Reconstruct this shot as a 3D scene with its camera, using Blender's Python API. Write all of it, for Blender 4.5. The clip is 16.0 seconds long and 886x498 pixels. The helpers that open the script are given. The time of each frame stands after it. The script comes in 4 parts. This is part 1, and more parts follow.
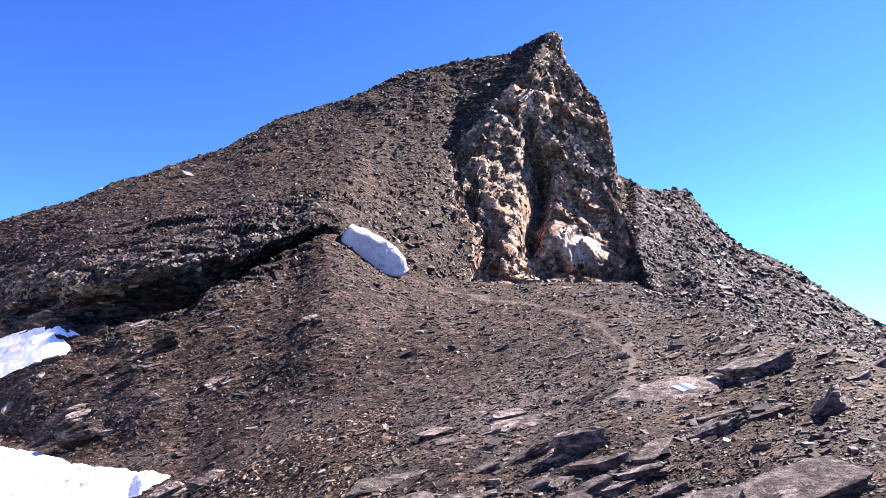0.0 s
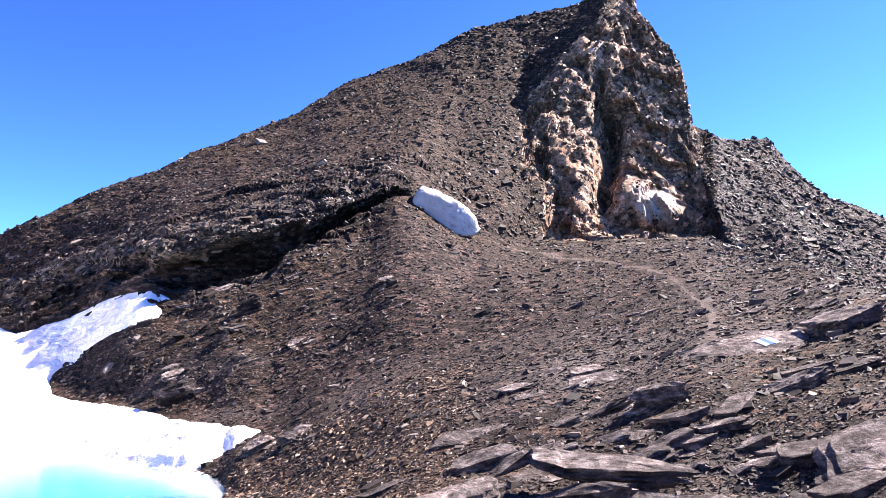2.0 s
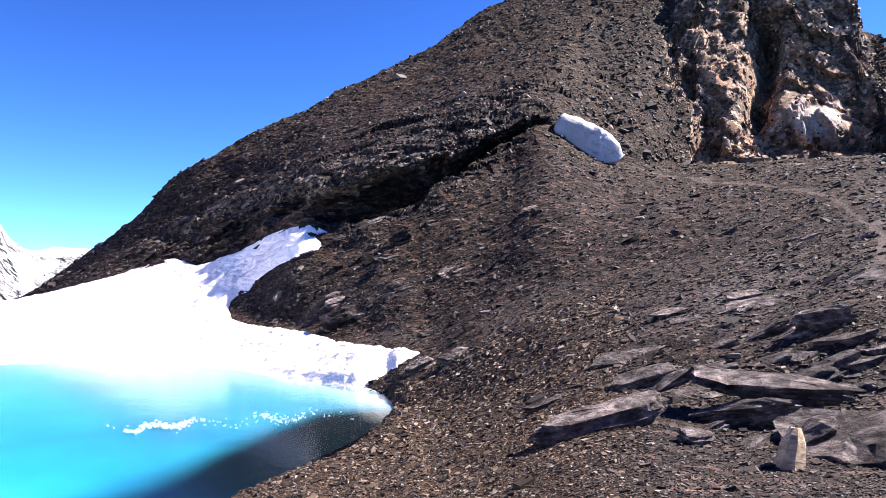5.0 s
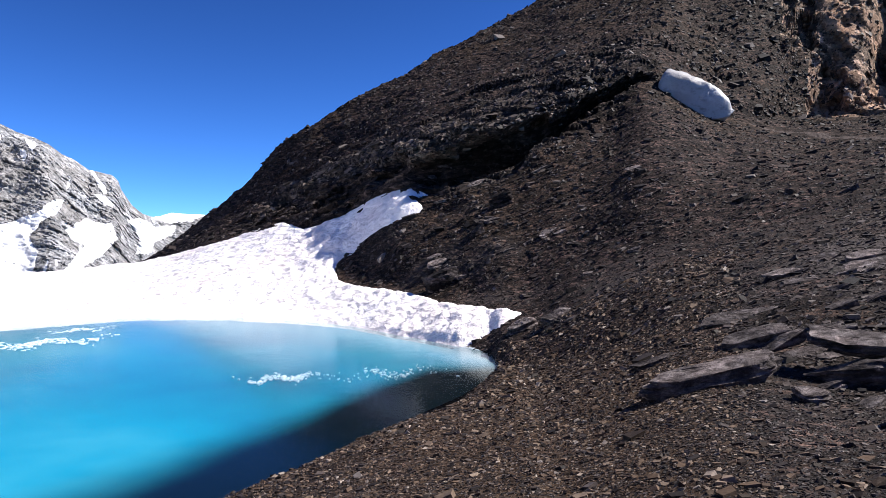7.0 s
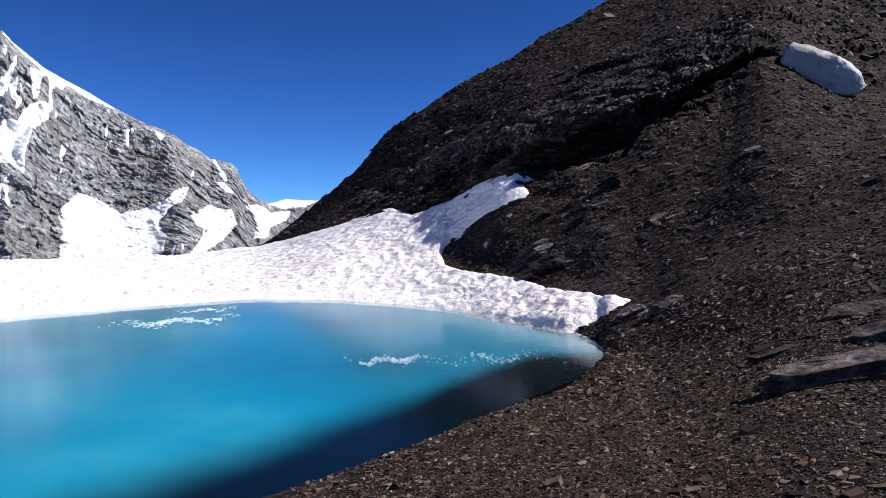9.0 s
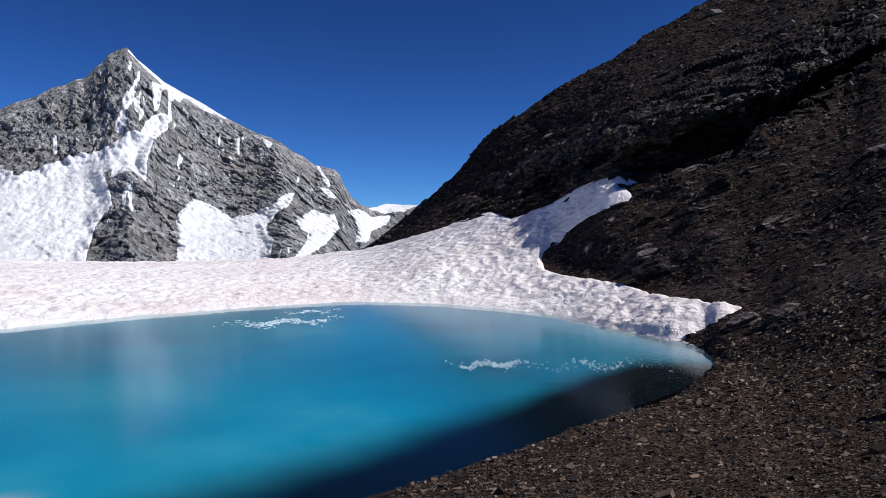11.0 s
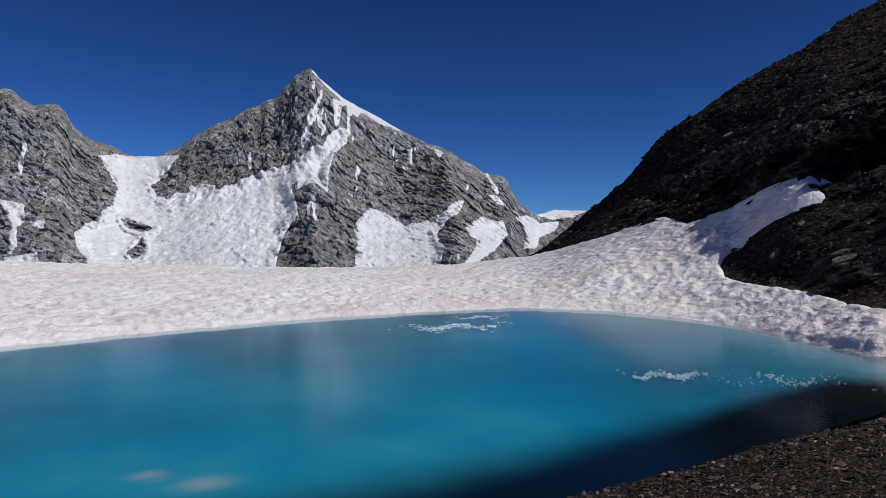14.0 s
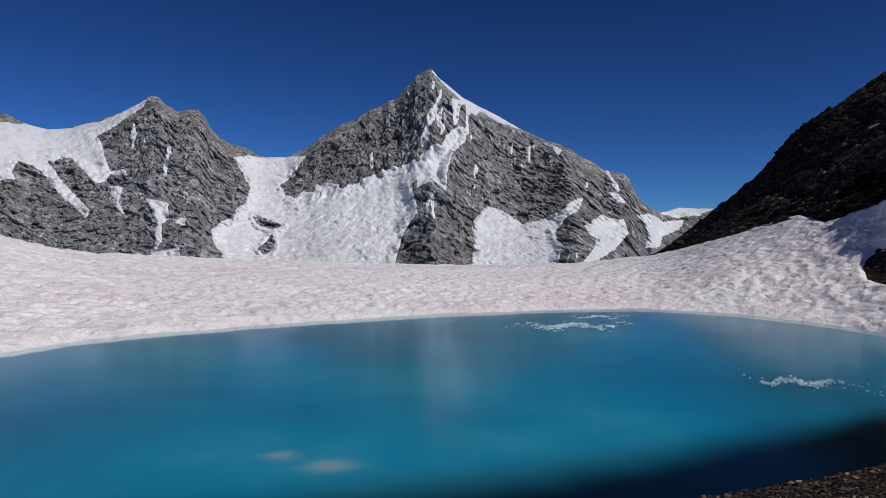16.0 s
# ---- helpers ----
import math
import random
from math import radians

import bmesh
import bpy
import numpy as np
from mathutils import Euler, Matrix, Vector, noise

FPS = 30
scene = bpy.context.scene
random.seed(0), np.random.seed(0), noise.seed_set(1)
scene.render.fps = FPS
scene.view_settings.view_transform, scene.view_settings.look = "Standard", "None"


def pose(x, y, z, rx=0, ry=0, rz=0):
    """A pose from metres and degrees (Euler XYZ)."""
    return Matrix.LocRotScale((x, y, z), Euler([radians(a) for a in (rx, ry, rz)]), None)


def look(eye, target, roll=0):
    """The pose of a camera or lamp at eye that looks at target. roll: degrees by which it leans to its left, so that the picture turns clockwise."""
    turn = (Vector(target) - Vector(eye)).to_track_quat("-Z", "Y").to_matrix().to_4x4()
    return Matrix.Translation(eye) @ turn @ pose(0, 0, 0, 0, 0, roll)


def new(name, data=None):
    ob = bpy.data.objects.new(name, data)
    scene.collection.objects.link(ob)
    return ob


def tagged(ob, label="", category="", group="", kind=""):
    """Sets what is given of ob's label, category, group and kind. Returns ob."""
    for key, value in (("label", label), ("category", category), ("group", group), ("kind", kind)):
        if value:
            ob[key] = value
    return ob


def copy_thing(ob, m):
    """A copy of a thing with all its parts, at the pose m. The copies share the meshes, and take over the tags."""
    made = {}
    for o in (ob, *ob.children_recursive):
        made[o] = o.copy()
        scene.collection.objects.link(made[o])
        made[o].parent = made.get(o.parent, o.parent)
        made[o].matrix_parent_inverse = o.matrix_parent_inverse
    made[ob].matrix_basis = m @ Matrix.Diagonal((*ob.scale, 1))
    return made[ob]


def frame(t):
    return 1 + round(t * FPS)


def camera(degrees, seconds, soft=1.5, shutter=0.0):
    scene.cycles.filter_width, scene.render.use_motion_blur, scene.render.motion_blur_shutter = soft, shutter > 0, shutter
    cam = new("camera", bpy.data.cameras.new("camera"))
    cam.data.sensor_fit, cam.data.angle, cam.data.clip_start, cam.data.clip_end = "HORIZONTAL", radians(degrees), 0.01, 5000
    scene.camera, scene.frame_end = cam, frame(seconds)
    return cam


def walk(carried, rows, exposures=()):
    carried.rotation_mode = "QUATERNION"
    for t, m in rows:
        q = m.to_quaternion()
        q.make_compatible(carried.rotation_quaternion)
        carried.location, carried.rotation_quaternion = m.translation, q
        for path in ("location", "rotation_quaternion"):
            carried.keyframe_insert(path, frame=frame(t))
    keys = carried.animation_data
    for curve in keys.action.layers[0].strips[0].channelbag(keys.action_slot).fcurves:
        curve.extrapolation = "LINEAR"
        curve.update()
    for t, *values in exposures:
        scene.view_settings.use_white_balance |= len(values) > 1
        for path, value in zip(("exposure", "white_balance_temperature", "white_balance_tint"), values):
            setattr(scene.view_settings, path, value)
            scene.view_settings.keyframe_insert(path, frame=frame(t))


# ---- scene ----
cam = camera(62.62, 16.0, soft=0.6)
EYE = 2.7  # the first eye's height over the lake, metres
# seconds; turn to the left, tilt up, lean to the left in degrees; steps from the first stand in metres
TURNS = [
    (0.0, -0.91, 12.14, 0.46, 0.097, 0.151, 0.01), (0.5, -0.44, 11.71, 0.31, 0.08, 0.108, 0.017),
    (1.0, 0.89, 10.95, 0.14, 0.068, 0.09, 0.011), (1.5, 2.71, 9.99, 0.09, 0.052, 0.079, -0.006),
    (2.0, 4.67, 8.95, 0.05, 0.02, 0.009, -0.017), (2.5, 6.61, 7.92, -0.02, -0.019, -0.07, -0.027),
    (3.0, 8.38, 6.96, -0.06, -0.058, -0.2, -0.027), (3.5, 10.29, 6.01, -0.15, -0.077, -0.271, -0.034),
    (4.0, 11.99, 5.14, -0.11, -0.115, -0.391, -0.043), (6.5, 21.17, 1.16, -0.17, -0.216, -0.838, -0.111),
    (7.0, 23.15, 0.52, -0.16, -0.22, -0.889, -0.112), (7.5, 25.32, -0.15, -0.12, -0.221, -0.91, -0.112),
    (8.0, 27.35, -0.57, -0.19, -0.22, -0.915, -0.11), (8.5, 29.42, -0.76, -0.06, -0.218, -0.917, -0.104),
    (9.0, 31.45, -0.66, -0.07, -0.222, -0.923, -0.097), (11.5, 40.96, -0.31, 0.04, -0.282, -0.982, -0.09),
    (12.0, 42.83, -0.27, -0.02, -0.287, -0.989, -0.09), (12.5, 45.05, -0.19, -0.09, -0.288, -0.994, -0.091),
    (13.0, 47.45, -0.07, -0.16, -0.284, -0.999, -0.092), (13.5, 49.83, 0.07, -0.13, -0.275, -1.006, -0.091),
    (14.0, 52.32, 0.17, -0.1, -0.256, -1.017, -0.091), (14.5, 54.57, 0.19, 0.04, -0.226, -1.034, -0.093),
    (15.0, 56.94, 0.16, 0.18, -0.191, -1.057, -0.099), (15.5, 59.32, 0.07, 0.32, -0.153, -1.082, -0.103),
    (16.0, 61.53, 0.0, 0.38, -0.116, -1.107, -0.107),
]
EXPOSURES = [(0.0, 2.55, 6750, 20), (2.5, 2.62, 6750, 19), (4.0, 2.48, 6650, 17), (6.5, 1.18, 6380, 12), (7.5, 0.82, 6300, 10), (9.0, 0.36, 6180, 10), (11.5, -0.2, 6180, 10), (13.0, -0.42, 6200, 10), (14.0, -0.7, 6200, 10), (16.0, -0.84, 6230, 11)]
walk(cam, [(t, pose(x, y, EYE + z, 0, 0, yaw) @ pose(0, 0, 0, 90 + up) @ pose(0, 0, 0, 0, 0, lean)) for t, yaw, up, lean, x, y, z in TURNS], EXPOSURES)

# ---- sky and sun ----
SUN_TURN, SUN_UP = -63.0, 45.0  # degrees to the left of +y, degrees over the horizon
world = bpy.data.worlds.new("world")
scene.world = world
world.use_nodes = True
sky = world.node_tree.nodes.new("ShaderNodeTexSky")
sky.sky_type, sky.sun_disc, sky.altitude = "NISHITA", False, 3000
sky.air_density, sky.dust_density, sky.ozone_density = 0.9, 0.0, 4.0
sky.sun_elevation, sky.sun_rotation = radians(SUN_UP), radians(-SUN_TURN)
deep = world.node_tree.nodes.new("ShaderNodeMix")
deep.data_type, deep.blend_type = "RGBA", "MULTIPLY"
deep.inputs[0].default_value, deep.inputs[7].default_value = 1.0, (0.174, 0.217, 0.25, 1)
rich = world.node_tree.nodes.new("ShaderNodeGamma")  # thin, dry mountain air: a deeper blue
rich.inputs[1].default_value = 1.6
world.node_tree.links.new(sky.outputs[0], deep.inputs[6])
world.node_tree.links.new(deep.outputs[2], rich.inputs[0])
world.node_tree.links.new(rich.outputs[0], world.node_tree.nodes["Background"].inputs[0])
world.node_tree.nodes["Background"].inputs[1].default_value = 0.32
sun = new("sun", bpy.data.lights.new("sun", "SUN"))
sun.data.energy, sun.data.angle, sun.data.color = 5.4, radians(0.5), (1.0, 0.95, 0.88)
a, e = radians(SUN_TURN), radians(SUN_UP)
sun.matrix_world = look((0, 0, 200), (200 * math.sin(a) * math.cos(e), -200 * math.cos(a) * math.cos(e), 200 - 200 * math.sin(e)))


# ---- materials ----
def material(name):
    m = bpy.data.materials.new(name)
    m.use_nodes = True
    return m, m.node_tree, m.node_tree.nodes["Principled BSDF"]


def node(tree, kind, **inputs):
    n = tree.nodes.new("ShaderNode" + kind)
    for key, value in inputs.items():
        n.inputs[key.replace("_", " ")].default_value = value
    return n


def noise_node(tree, scale, detail=6.0, rough=0.6, stretch=(1, 1, 1), turn=(0, 0, 0)):
    at = tree.nodes.new("ShaderNodeNewGeometry")
    place = tree.nodes.new("ShaderNodeMapping")
    place.inputs["Scale"].default_value = stretch
    place.inputs["Rotation"].default_value = [radians(v) for v in turn]
    tree.links.new(at.outputs["Position"], place.inputs["Vector"])
    n = node(tree, "TexNoise", Scale=scale, Detail=detail, Roughness=rough)
    tree.links.new(place.outputs[0], n.inputs["Vector"])
    return n.outputs["Fac"]


def ramp(tree, fac, stops):
    r = tree.nodes.new("ShaderNodeValToRGB")
    while len(r.color_ramp.elements) < len(stops):
        r.color_ramp.elements.new(0.5)
    for el, (at, colour) in zip(r.color_ramp.elements, stops):
        el.position, el.color = at, (*colour, 1) if len(colour) == 3 else colour
    tree.links.new(fac, r.inputs[0])
    return r.outputs[0]


def mixed(tree, fac, one, two, how="MIX"):
    m = tree.nodes.new("ShaderNodeMix")
    m.data_type, m.blend_type = "RGBA", how
    for socket, value in ((m.inputs[0], fac), (m.inputs[6], one), (m.inputs[7], two)):
        if isinstance(value, (int, float)):
            socket.default_value = value
        elif isinstance(value, tuple):
            socket.default_value = (*value, 1)
        else:
            tree.links.new(value, socket)
    return m.outputs[2]


def bumped(tree, shader, *layers):
    """layers: (height, strength, distance)"""
    last = None
    for height, strength, distance in layers:
        b = node(tree, "Bump", Strength=strength, Distance=distance)
        tree.links.new(height, b.inputs["Height"])
        if last:
            tree.links.new(last, b.inputs["Normal"])
        last = b.outputs[0]
    tree.links.new(last, shader.inputs["Normal"])


def rock(name, dark, mean, light, grain, patch, strata=0.0, rough=0.85, tint=None, bump=1.0, zones=(), cells=(), lie=(0.6, 1.0, 1.9), stretch=(1, 1, 1.8), gain=0.75):
    """Rock or scree: fine grain, broad patches and a hint of bedding."""
    m, tree, shader = material(name)
    fine = noise_node(tree, grain, 8, 0.7, stretch)
    broad = noise_node(tree, patch, 4, 0.6)
    layers = []
    colour = ramp(tree, fine, [(0.36, dark), (0.5, mean), (0.65, light)])
    other = tint or tuple(0.5 * (p + q) for p, q in zip(dark, mean))
    colour = mixed(tree, ramp(tree, broad, [(0.42, (0, 0, 0)), (0.62, (1, 1, 1))]), colour, mixed(tree, 0.55, colour, other))
    for scale in cells:
        geo = tree.nodes.new("ShaderNodeNewGeometry")
        place = tree.nodes.new("ShaderNodeMapping")
        place.inputs["Scale"].default_value, place.inputs["Rotation"].default_value = lie, (0.1, 0.25, -0.3)
        stones = node(tree, "TexVoronoi", Scale=scale)
        tree.links.new(geo.outputs["Position"], place.inputs["Vector"])
        tree.links.new(place.outputs[0], stones.inputs["Vector"])
        colour = mixed(tree, gain, colour, ramp(tree, stones.outputs["Color"], [(0.2, (0.3, 0.3, 0.31)), (0.55, (1, 1, 1)), (0.8, (2.4, 2.3, 2.25))]), "MULTIPLY")
        layers.append((stones.outputs["Color"], 1.0, 0.7 / scale))
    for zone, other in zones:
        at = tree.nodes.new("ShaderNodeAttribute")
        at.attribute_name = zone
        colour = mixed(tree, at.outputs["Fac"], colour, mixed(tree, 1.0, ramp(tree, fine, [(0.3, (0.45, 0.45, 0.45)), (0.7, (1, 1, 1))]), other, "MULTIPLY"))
    if strata:
        beds = noise_node(tree, strata, 5, 0.65, (0.25, 0.25, 3.5), (18, 12, 0))
        colour = mixed(tree, ramp(tree, beds, [(0.4, (0, 0, 0)), (0.6, (0.7, 0.7, 0.7))]), colour, mixed(tree, 1.0, colour, (0.55, 0.52, 0.5), "MULTIPLY"))
        layers.append((beds, 0.5 * bump, 0.3 / strata))
    bumped(tree, shader, *layers, (fine, 0.8 * bump, 0.5 / grain))
    tree.links.new(colour, shader.inputs["Base Color"])
    shader.inputs["Roughness"].default_value = rough
    shader.inputs["Specular IOR Level"].default_value = 0.08
    return m


SCREE = rock("scree", (0.0056, 0.0041, 0.004), (0.0184, 0.0127, 0.0112), (0.058, 0.04, 0.035), 8.0, 0.09, tint=(0.028, 0.0187, 0.0123), zones=[("rust", (0.075, 0.046, 0.028)), ("slate", (0.115, 0.098, 0.096))], cells=(3.2, 9.0))
# the cliff's darkest zone is brown rock with shade painted in
CLIFF = rock("cliff_rock", (0.038, 0.027, 0.02), (0.14, 0.099, 0.074), (0.32, 0.235, 0.18), 2.2, 0.16, 0.0, tint=(0.2, 0.125, 0.083), bump=1.2, zones=[("ochre", (0.44, 0.26, 0.165)), ("pale", (0.46, 0.385, 0.34)), ("umber_shade", (0.06, 0.044, 0.038))], cells=(0.9, 2.6), lie=(1.0, 1.0, 0.8), gain=0.6)
DARK = rock("dark_rock", (0.006, 0.0056, 0.0064), (0.02, 0.0184, 0.02), (0.062, 0.058, 0.062), 3.2, 0.08, 0.0, bump=1.2, tint=(0.037, 0.026, 0.024), cells=(1.6, 4.5))
LEDGEROCK = rock("ledge_rock", (0.011, 0.0085, 0.0077), (0.037, 0.028, 0.0245), (0.115, 0.09, 0.08), 1.6, 0.2, 0.9, bump=1.4, zones=[("pale", (0.3, 0.25, 0.22))], cells=(1.0, 3.5))
SLATE = rock("slate", (0.024, 0.0196, 0.0192), (0.098, 0.082, 0.08), (0.25, 0.218, 0.214), 7.0, 0.9, 0.0, bump=1.6, cells=(2.0, 7.0), lie=(0.8, 1.0, 1.6), gain=0.3)
PALE = rock("pale_rock", (0.2, 0.15, 0.105), (0.38, 0.295, 0.205), (0.55, 0.44, 0.32), 12.0, 0.9)
FARROCK = rock("far_rock", (0.085, 0.087, 0.093), (0.215, 0.217, 0.224), (0.43, 0.43, 0.44), 0.09, 0.005, 0.0, tint=(0.17, 0.155, 0.14), bump=1.0, stretch=(1, 1, 0.5), cells=(0.03, 0.08), lie=(1.0, 1.0, 0.5), gain=0.28)
TRAIL = rock("trail_gravel", (0.026, 0.019, 0.0175), (0.06, 0.046, 0.042), (0.12, 0.096, 0.088), 9.0, 0.5, bump=0.8)


def chips(name, stops):
    """Loose stones: a colour of its own for each stone, and fine grain."""
    m, tree, shader = material(name)
    each = tree.nodes.new("ShaderNodeNewGeometry").outputs["Random Per Island"]
    grain = noise_node(tree, 12.0, 5, 0.65)
    colour = mixed(tree, 0.6, ramp(tree, each, stops), ramp(tree, grain, [(0.3, (0.35, 0.35, 0.35)), (0.7, (1, 1, 1))]), "MULTIPLY")
    tree.links.new(colour, shader.inputs["Base Color"])
    bumped(tree, shader, (grain, 0.5, 0.02))
    shader.inputs["Roughness"].default_value = 0.7
    shader.inputs["Specular IOR Level"].default_value = 0.2
    return m


CHIPS = chips("shale_chips", [(0.0, (0.0062, 0.0046, 0.0045)), (0.4, (0.0195, 0.0141, 0.013)), (0.7, (0.044, 0.0325, 0.028)), (0.93, (0.095, 0.075, 0.069)), (1.0, (0.19, 0.162, 0.15))])

RUSTCHIPS = chips("rusty_chips", [(0.0, (0.009, 0.0057, 0.0044)), (0.35, (0.042, 0.026, 0.017)), (0.65, (0.11, 0.07, 0.045)), (0.92, (0.2, 0.145, 0.108)), (1.0, (0.34, 0.285, 0.245))])


def snow(name, colour, dirt, scale, bump, specks=0.35):
    """Old snow: broad dusty patches, fine dirt in specks and streaks, and a grainy surface."""
    m, tree, shader = material(name)
    fine, broad, streak = noise_node(tree, scale, 5, 0.6), noise_node(tree, scale * 0.06, 4, 0.6), noise_node(tree, scale * 0.8, 6, 0.7, (0.6, 1.0, 1.0), (0, 0, 30))
    shade = mixed(tree, ramp(tree, broad, [(0.42, (0, 0, 0)), (0.68, (0.8, 0.8, 0.8))]), colour, dirt)
    specked = mixed(tree, ramp(tree, streak, [(0.52, (0, 0, 0)), (0.72, (specks, specks, specks))]), shade, tuple(0.45 * v for v in dirt))
    tree.links.new(specked, shader.inputs["Base Color"])
    bumped(tree, shader, (fine, bump, 0.42 / scale))
    shader.inputs["Roughness"].default_value = 0.6
    return m


OLDSNOW = snow("old_snow", (0.36, 0.355, 0.37), (0.24, 0.22, 0.22), 4.0, 0.6, 0.7)
SNOW = snow("snow", (0.9, 0.865, 0.865), (0.79, 0.68, 0.675), 2.6, 1.0, 0.45)
BRASH = snow("brash_ice", (0.72, 0.83, 0.87), (0.5, 0.66, 0.73), 9.0, 0.3)
FARSNOW = snow("far_snow", (0.78, 0.78, 0.8), (0.62, 0.62, 0.65), 0.045, 0.8, 0.6)


def water():
    m, tree, shader = material("water")
    tree.nodes.remove(shader)
    clear = node(tree, "BsdfTransparent", Color=(0.72, 0.9, 0.95, 1))
    gloss = node(tree, "BsdfGlossy", Roughness=0.15, Color=(0.6, 0.64, 0.68, 1))
    ripple = noise_node(tree, 1.3, 3, 0.5)
    b = node(tree, "Bump", Strength=0.15, Distance=0.03)
    tree.links.new(ripple, b.inputs["Height"])
    tree.links.new(b.outputs[0], gloss.inputs["Normal"])
    edge = node(tree, "Fresnel", IOR=1.33)
    both = tree.nodes.new("ShaderNodeMixShader")
    tree.links.new(edge.outputs[0], both.inputs[0])
    tree.links.new(clear.outputs[0], both.inputs[1])
    tree.links.new(gloss.outputs[0], both.inputs[2])
    tree.links.new(both.outputs[0], tree.nodes["Material Output"].inputs[0])
    return m


def silt():
    m, tree, shader = material("turquoise_ice")
    broad = noise_node(tree, 0.12, 5, 0.6)
    milk = ramp(tree, broad, [(0.35, (0.006, 0.165, 0.29)), (0.55, (0.011, 0.26, 0.4)), (0.78, (0.08, 0.37, 0.47))])
    colour = (0.002, 0.0065, 0.009)
    for zone, other in (("milk", milk), ("rim", (0.52, 0.46, 0.44))):
        at = tree.nodes.new("ShaderNodeAttribute")
        at.attribute_name = zone
        colour = mixed(tree, at.outputs["Fac"], colour, other)
    tree.links.new(colour, shader.inputs["Base Color"])
    shader.inputs["Roughness"].default_value = 0.8
    shader.inputs["Specular IOR Level"].default_value = 0.0
    return m


WATER, SILT = water(), silt()


# ---- shapes ----
def grad_noise(p, seed=0):
    """Gradient noise in -1..1 at points p (n x 3)."""
    cell = np.floor(p).astype(np.int64)
    f = p - cell
    w = f * f * f * (f * (f * 6 - 15) + 10)
    total = np.zeros(len(p))
    for dx in (0, 1):
        for dy in (0, 1):
            for dz in (0, 1):
                h = (cell[:, 0] + dx) * 374761393 + (cell[:, 1] + dy) * 668265263 + (cell[:, 2] + dz) * 2147483647 + seed * 974711
                h = (h ^ (h >> 13)) * 1274126177 & 0x7FFFFFFF
                h = (h ^ (h >> 16)) * 668265263 & 0x7FFFFFFF
                gx, gy, gz = (h & 1023) / 511.5 - 1, (h >> 10 & 1023) / 511.5 - 1, (h >> 20 & 1023) / 511.5 - 1
                dot = gx * (f[:, 0] - dx) + gy * (f[:, 1] - dy) + gz * (f[:, 2] - dz)
                total += dot * (w[:, 0] if dx else 1 - w[:, 0]) * (w[:, 1] if dy else 1 - w[:, 1]) * (w[:, 2] if dz else 1 - w[:, 2])
    return total * 1.4


def fractal(p, size, octaves=4, rough=0.5, seed=0, ridged=False):
    """Sum of octaves, the largest 'size' metres across; about -1..1."""
    out, amp, norm = np.zeros(len(p)), 1.0, 0.0
    for o in range(octaves):
        n = grad_noise(p * (2.03 ** o / size) + 17.3 * o, seed + o)
        out += amp * (1 - 2 * np.abs(n) if ridged else n)
        norm, amp = norm + amp, amp * rough
    return out / norm


def facets(p, size, seed=0):
    """Broken blocks: each cell of a random honeycomb juts out by its own amount and has its own slant."""
    q = p / size
    cell = np.floor(q).astype(np.int64)
    best, value = np.full(len(p), 1e9), np.zeros(len(p))
    for dx in (-1, 0, 1):
        for dy in (-1, 0, 1):
            for dz in (-1, 0, 1):
                c = cell + np.array([dx, dy, dz])
                h = c[:, 0] * 374761393 + c[:, 1] * 668265263 + c[:, 2] * 2147483647 + seed * 974711
                h = (h ^ (h >> 13)) * 1274126177 & 0x7FFFFFFF
                k = (h ^ (h >> 16)) * 668265263 & 0x7FFFFFFF
                away = q - c - np.stack([h & 1023, h >> 10 & 1023, h >> 20 & 1023], -1) / 1023
                d = (away ** 2).sum(1)
                slant = np.stack([k & 1023, k >> 10 & 1023, k >> 20 & 1023], -1) / 511.5 - 1
                closer = d < best
                best = np.where(closer, d, best)
                value = np.where(closer, (h >> 5 & 1023) / 511.5 - 1 + 1.3 * (slant * away).sum(1), value)
    return value


def mesh_object(name, verts, faces, mat, parent=None, smooth=False, zones=None):
    me = bpy.data.meshes.new(name)
    me.from_pydata(verts.tolist() if hasattr(verts, "tolist") else verts, [], faces.tolist() if hasattr(faces, "tolist") else faces)
    if smooth:
        me.shade_smooth()
    for zone, values in (zones or {}).items():
        me.attributes.new(zone, "FLOAT", "POINT").data.foreach_set("value", np.clip(values, 0, 1).astype(np.float32))
    me.materials.append(mat)
    ob = new(name, me)
    ob.parent = parent
    return ob


def grid_faces(rows, cols):
    i = np.arange(rows - 1)[:, None] * cols + np.arange(cols - 1)[None, :]
    return np.stack([i, i + cols, i + cols + 1, i + 1], -1).reshape(-1, 4)


def cut(name, verts, faces, keep, mat, parent=None, smooth=False, zones=None):
    """The kept faces of a grid as an object with only the points that it needs."""
    faces = faces[keep]
    used, back = np.unique(faces, return_inverse=True)
    zones = {zone: values[used] for zone, values in (zones or {}).items()}
    return mesh_object(name, verts[used], back.reshape(-1, 4), mat, parent, smooth, zones)


def sheer(az, d, z):
    a = np.radians(az)
    return np.stack([-np.sin(a) * d, np.cos(a) * d, z], -1)


def lift(d, el):
    return EYE + d * np.tan(np.radians(el))


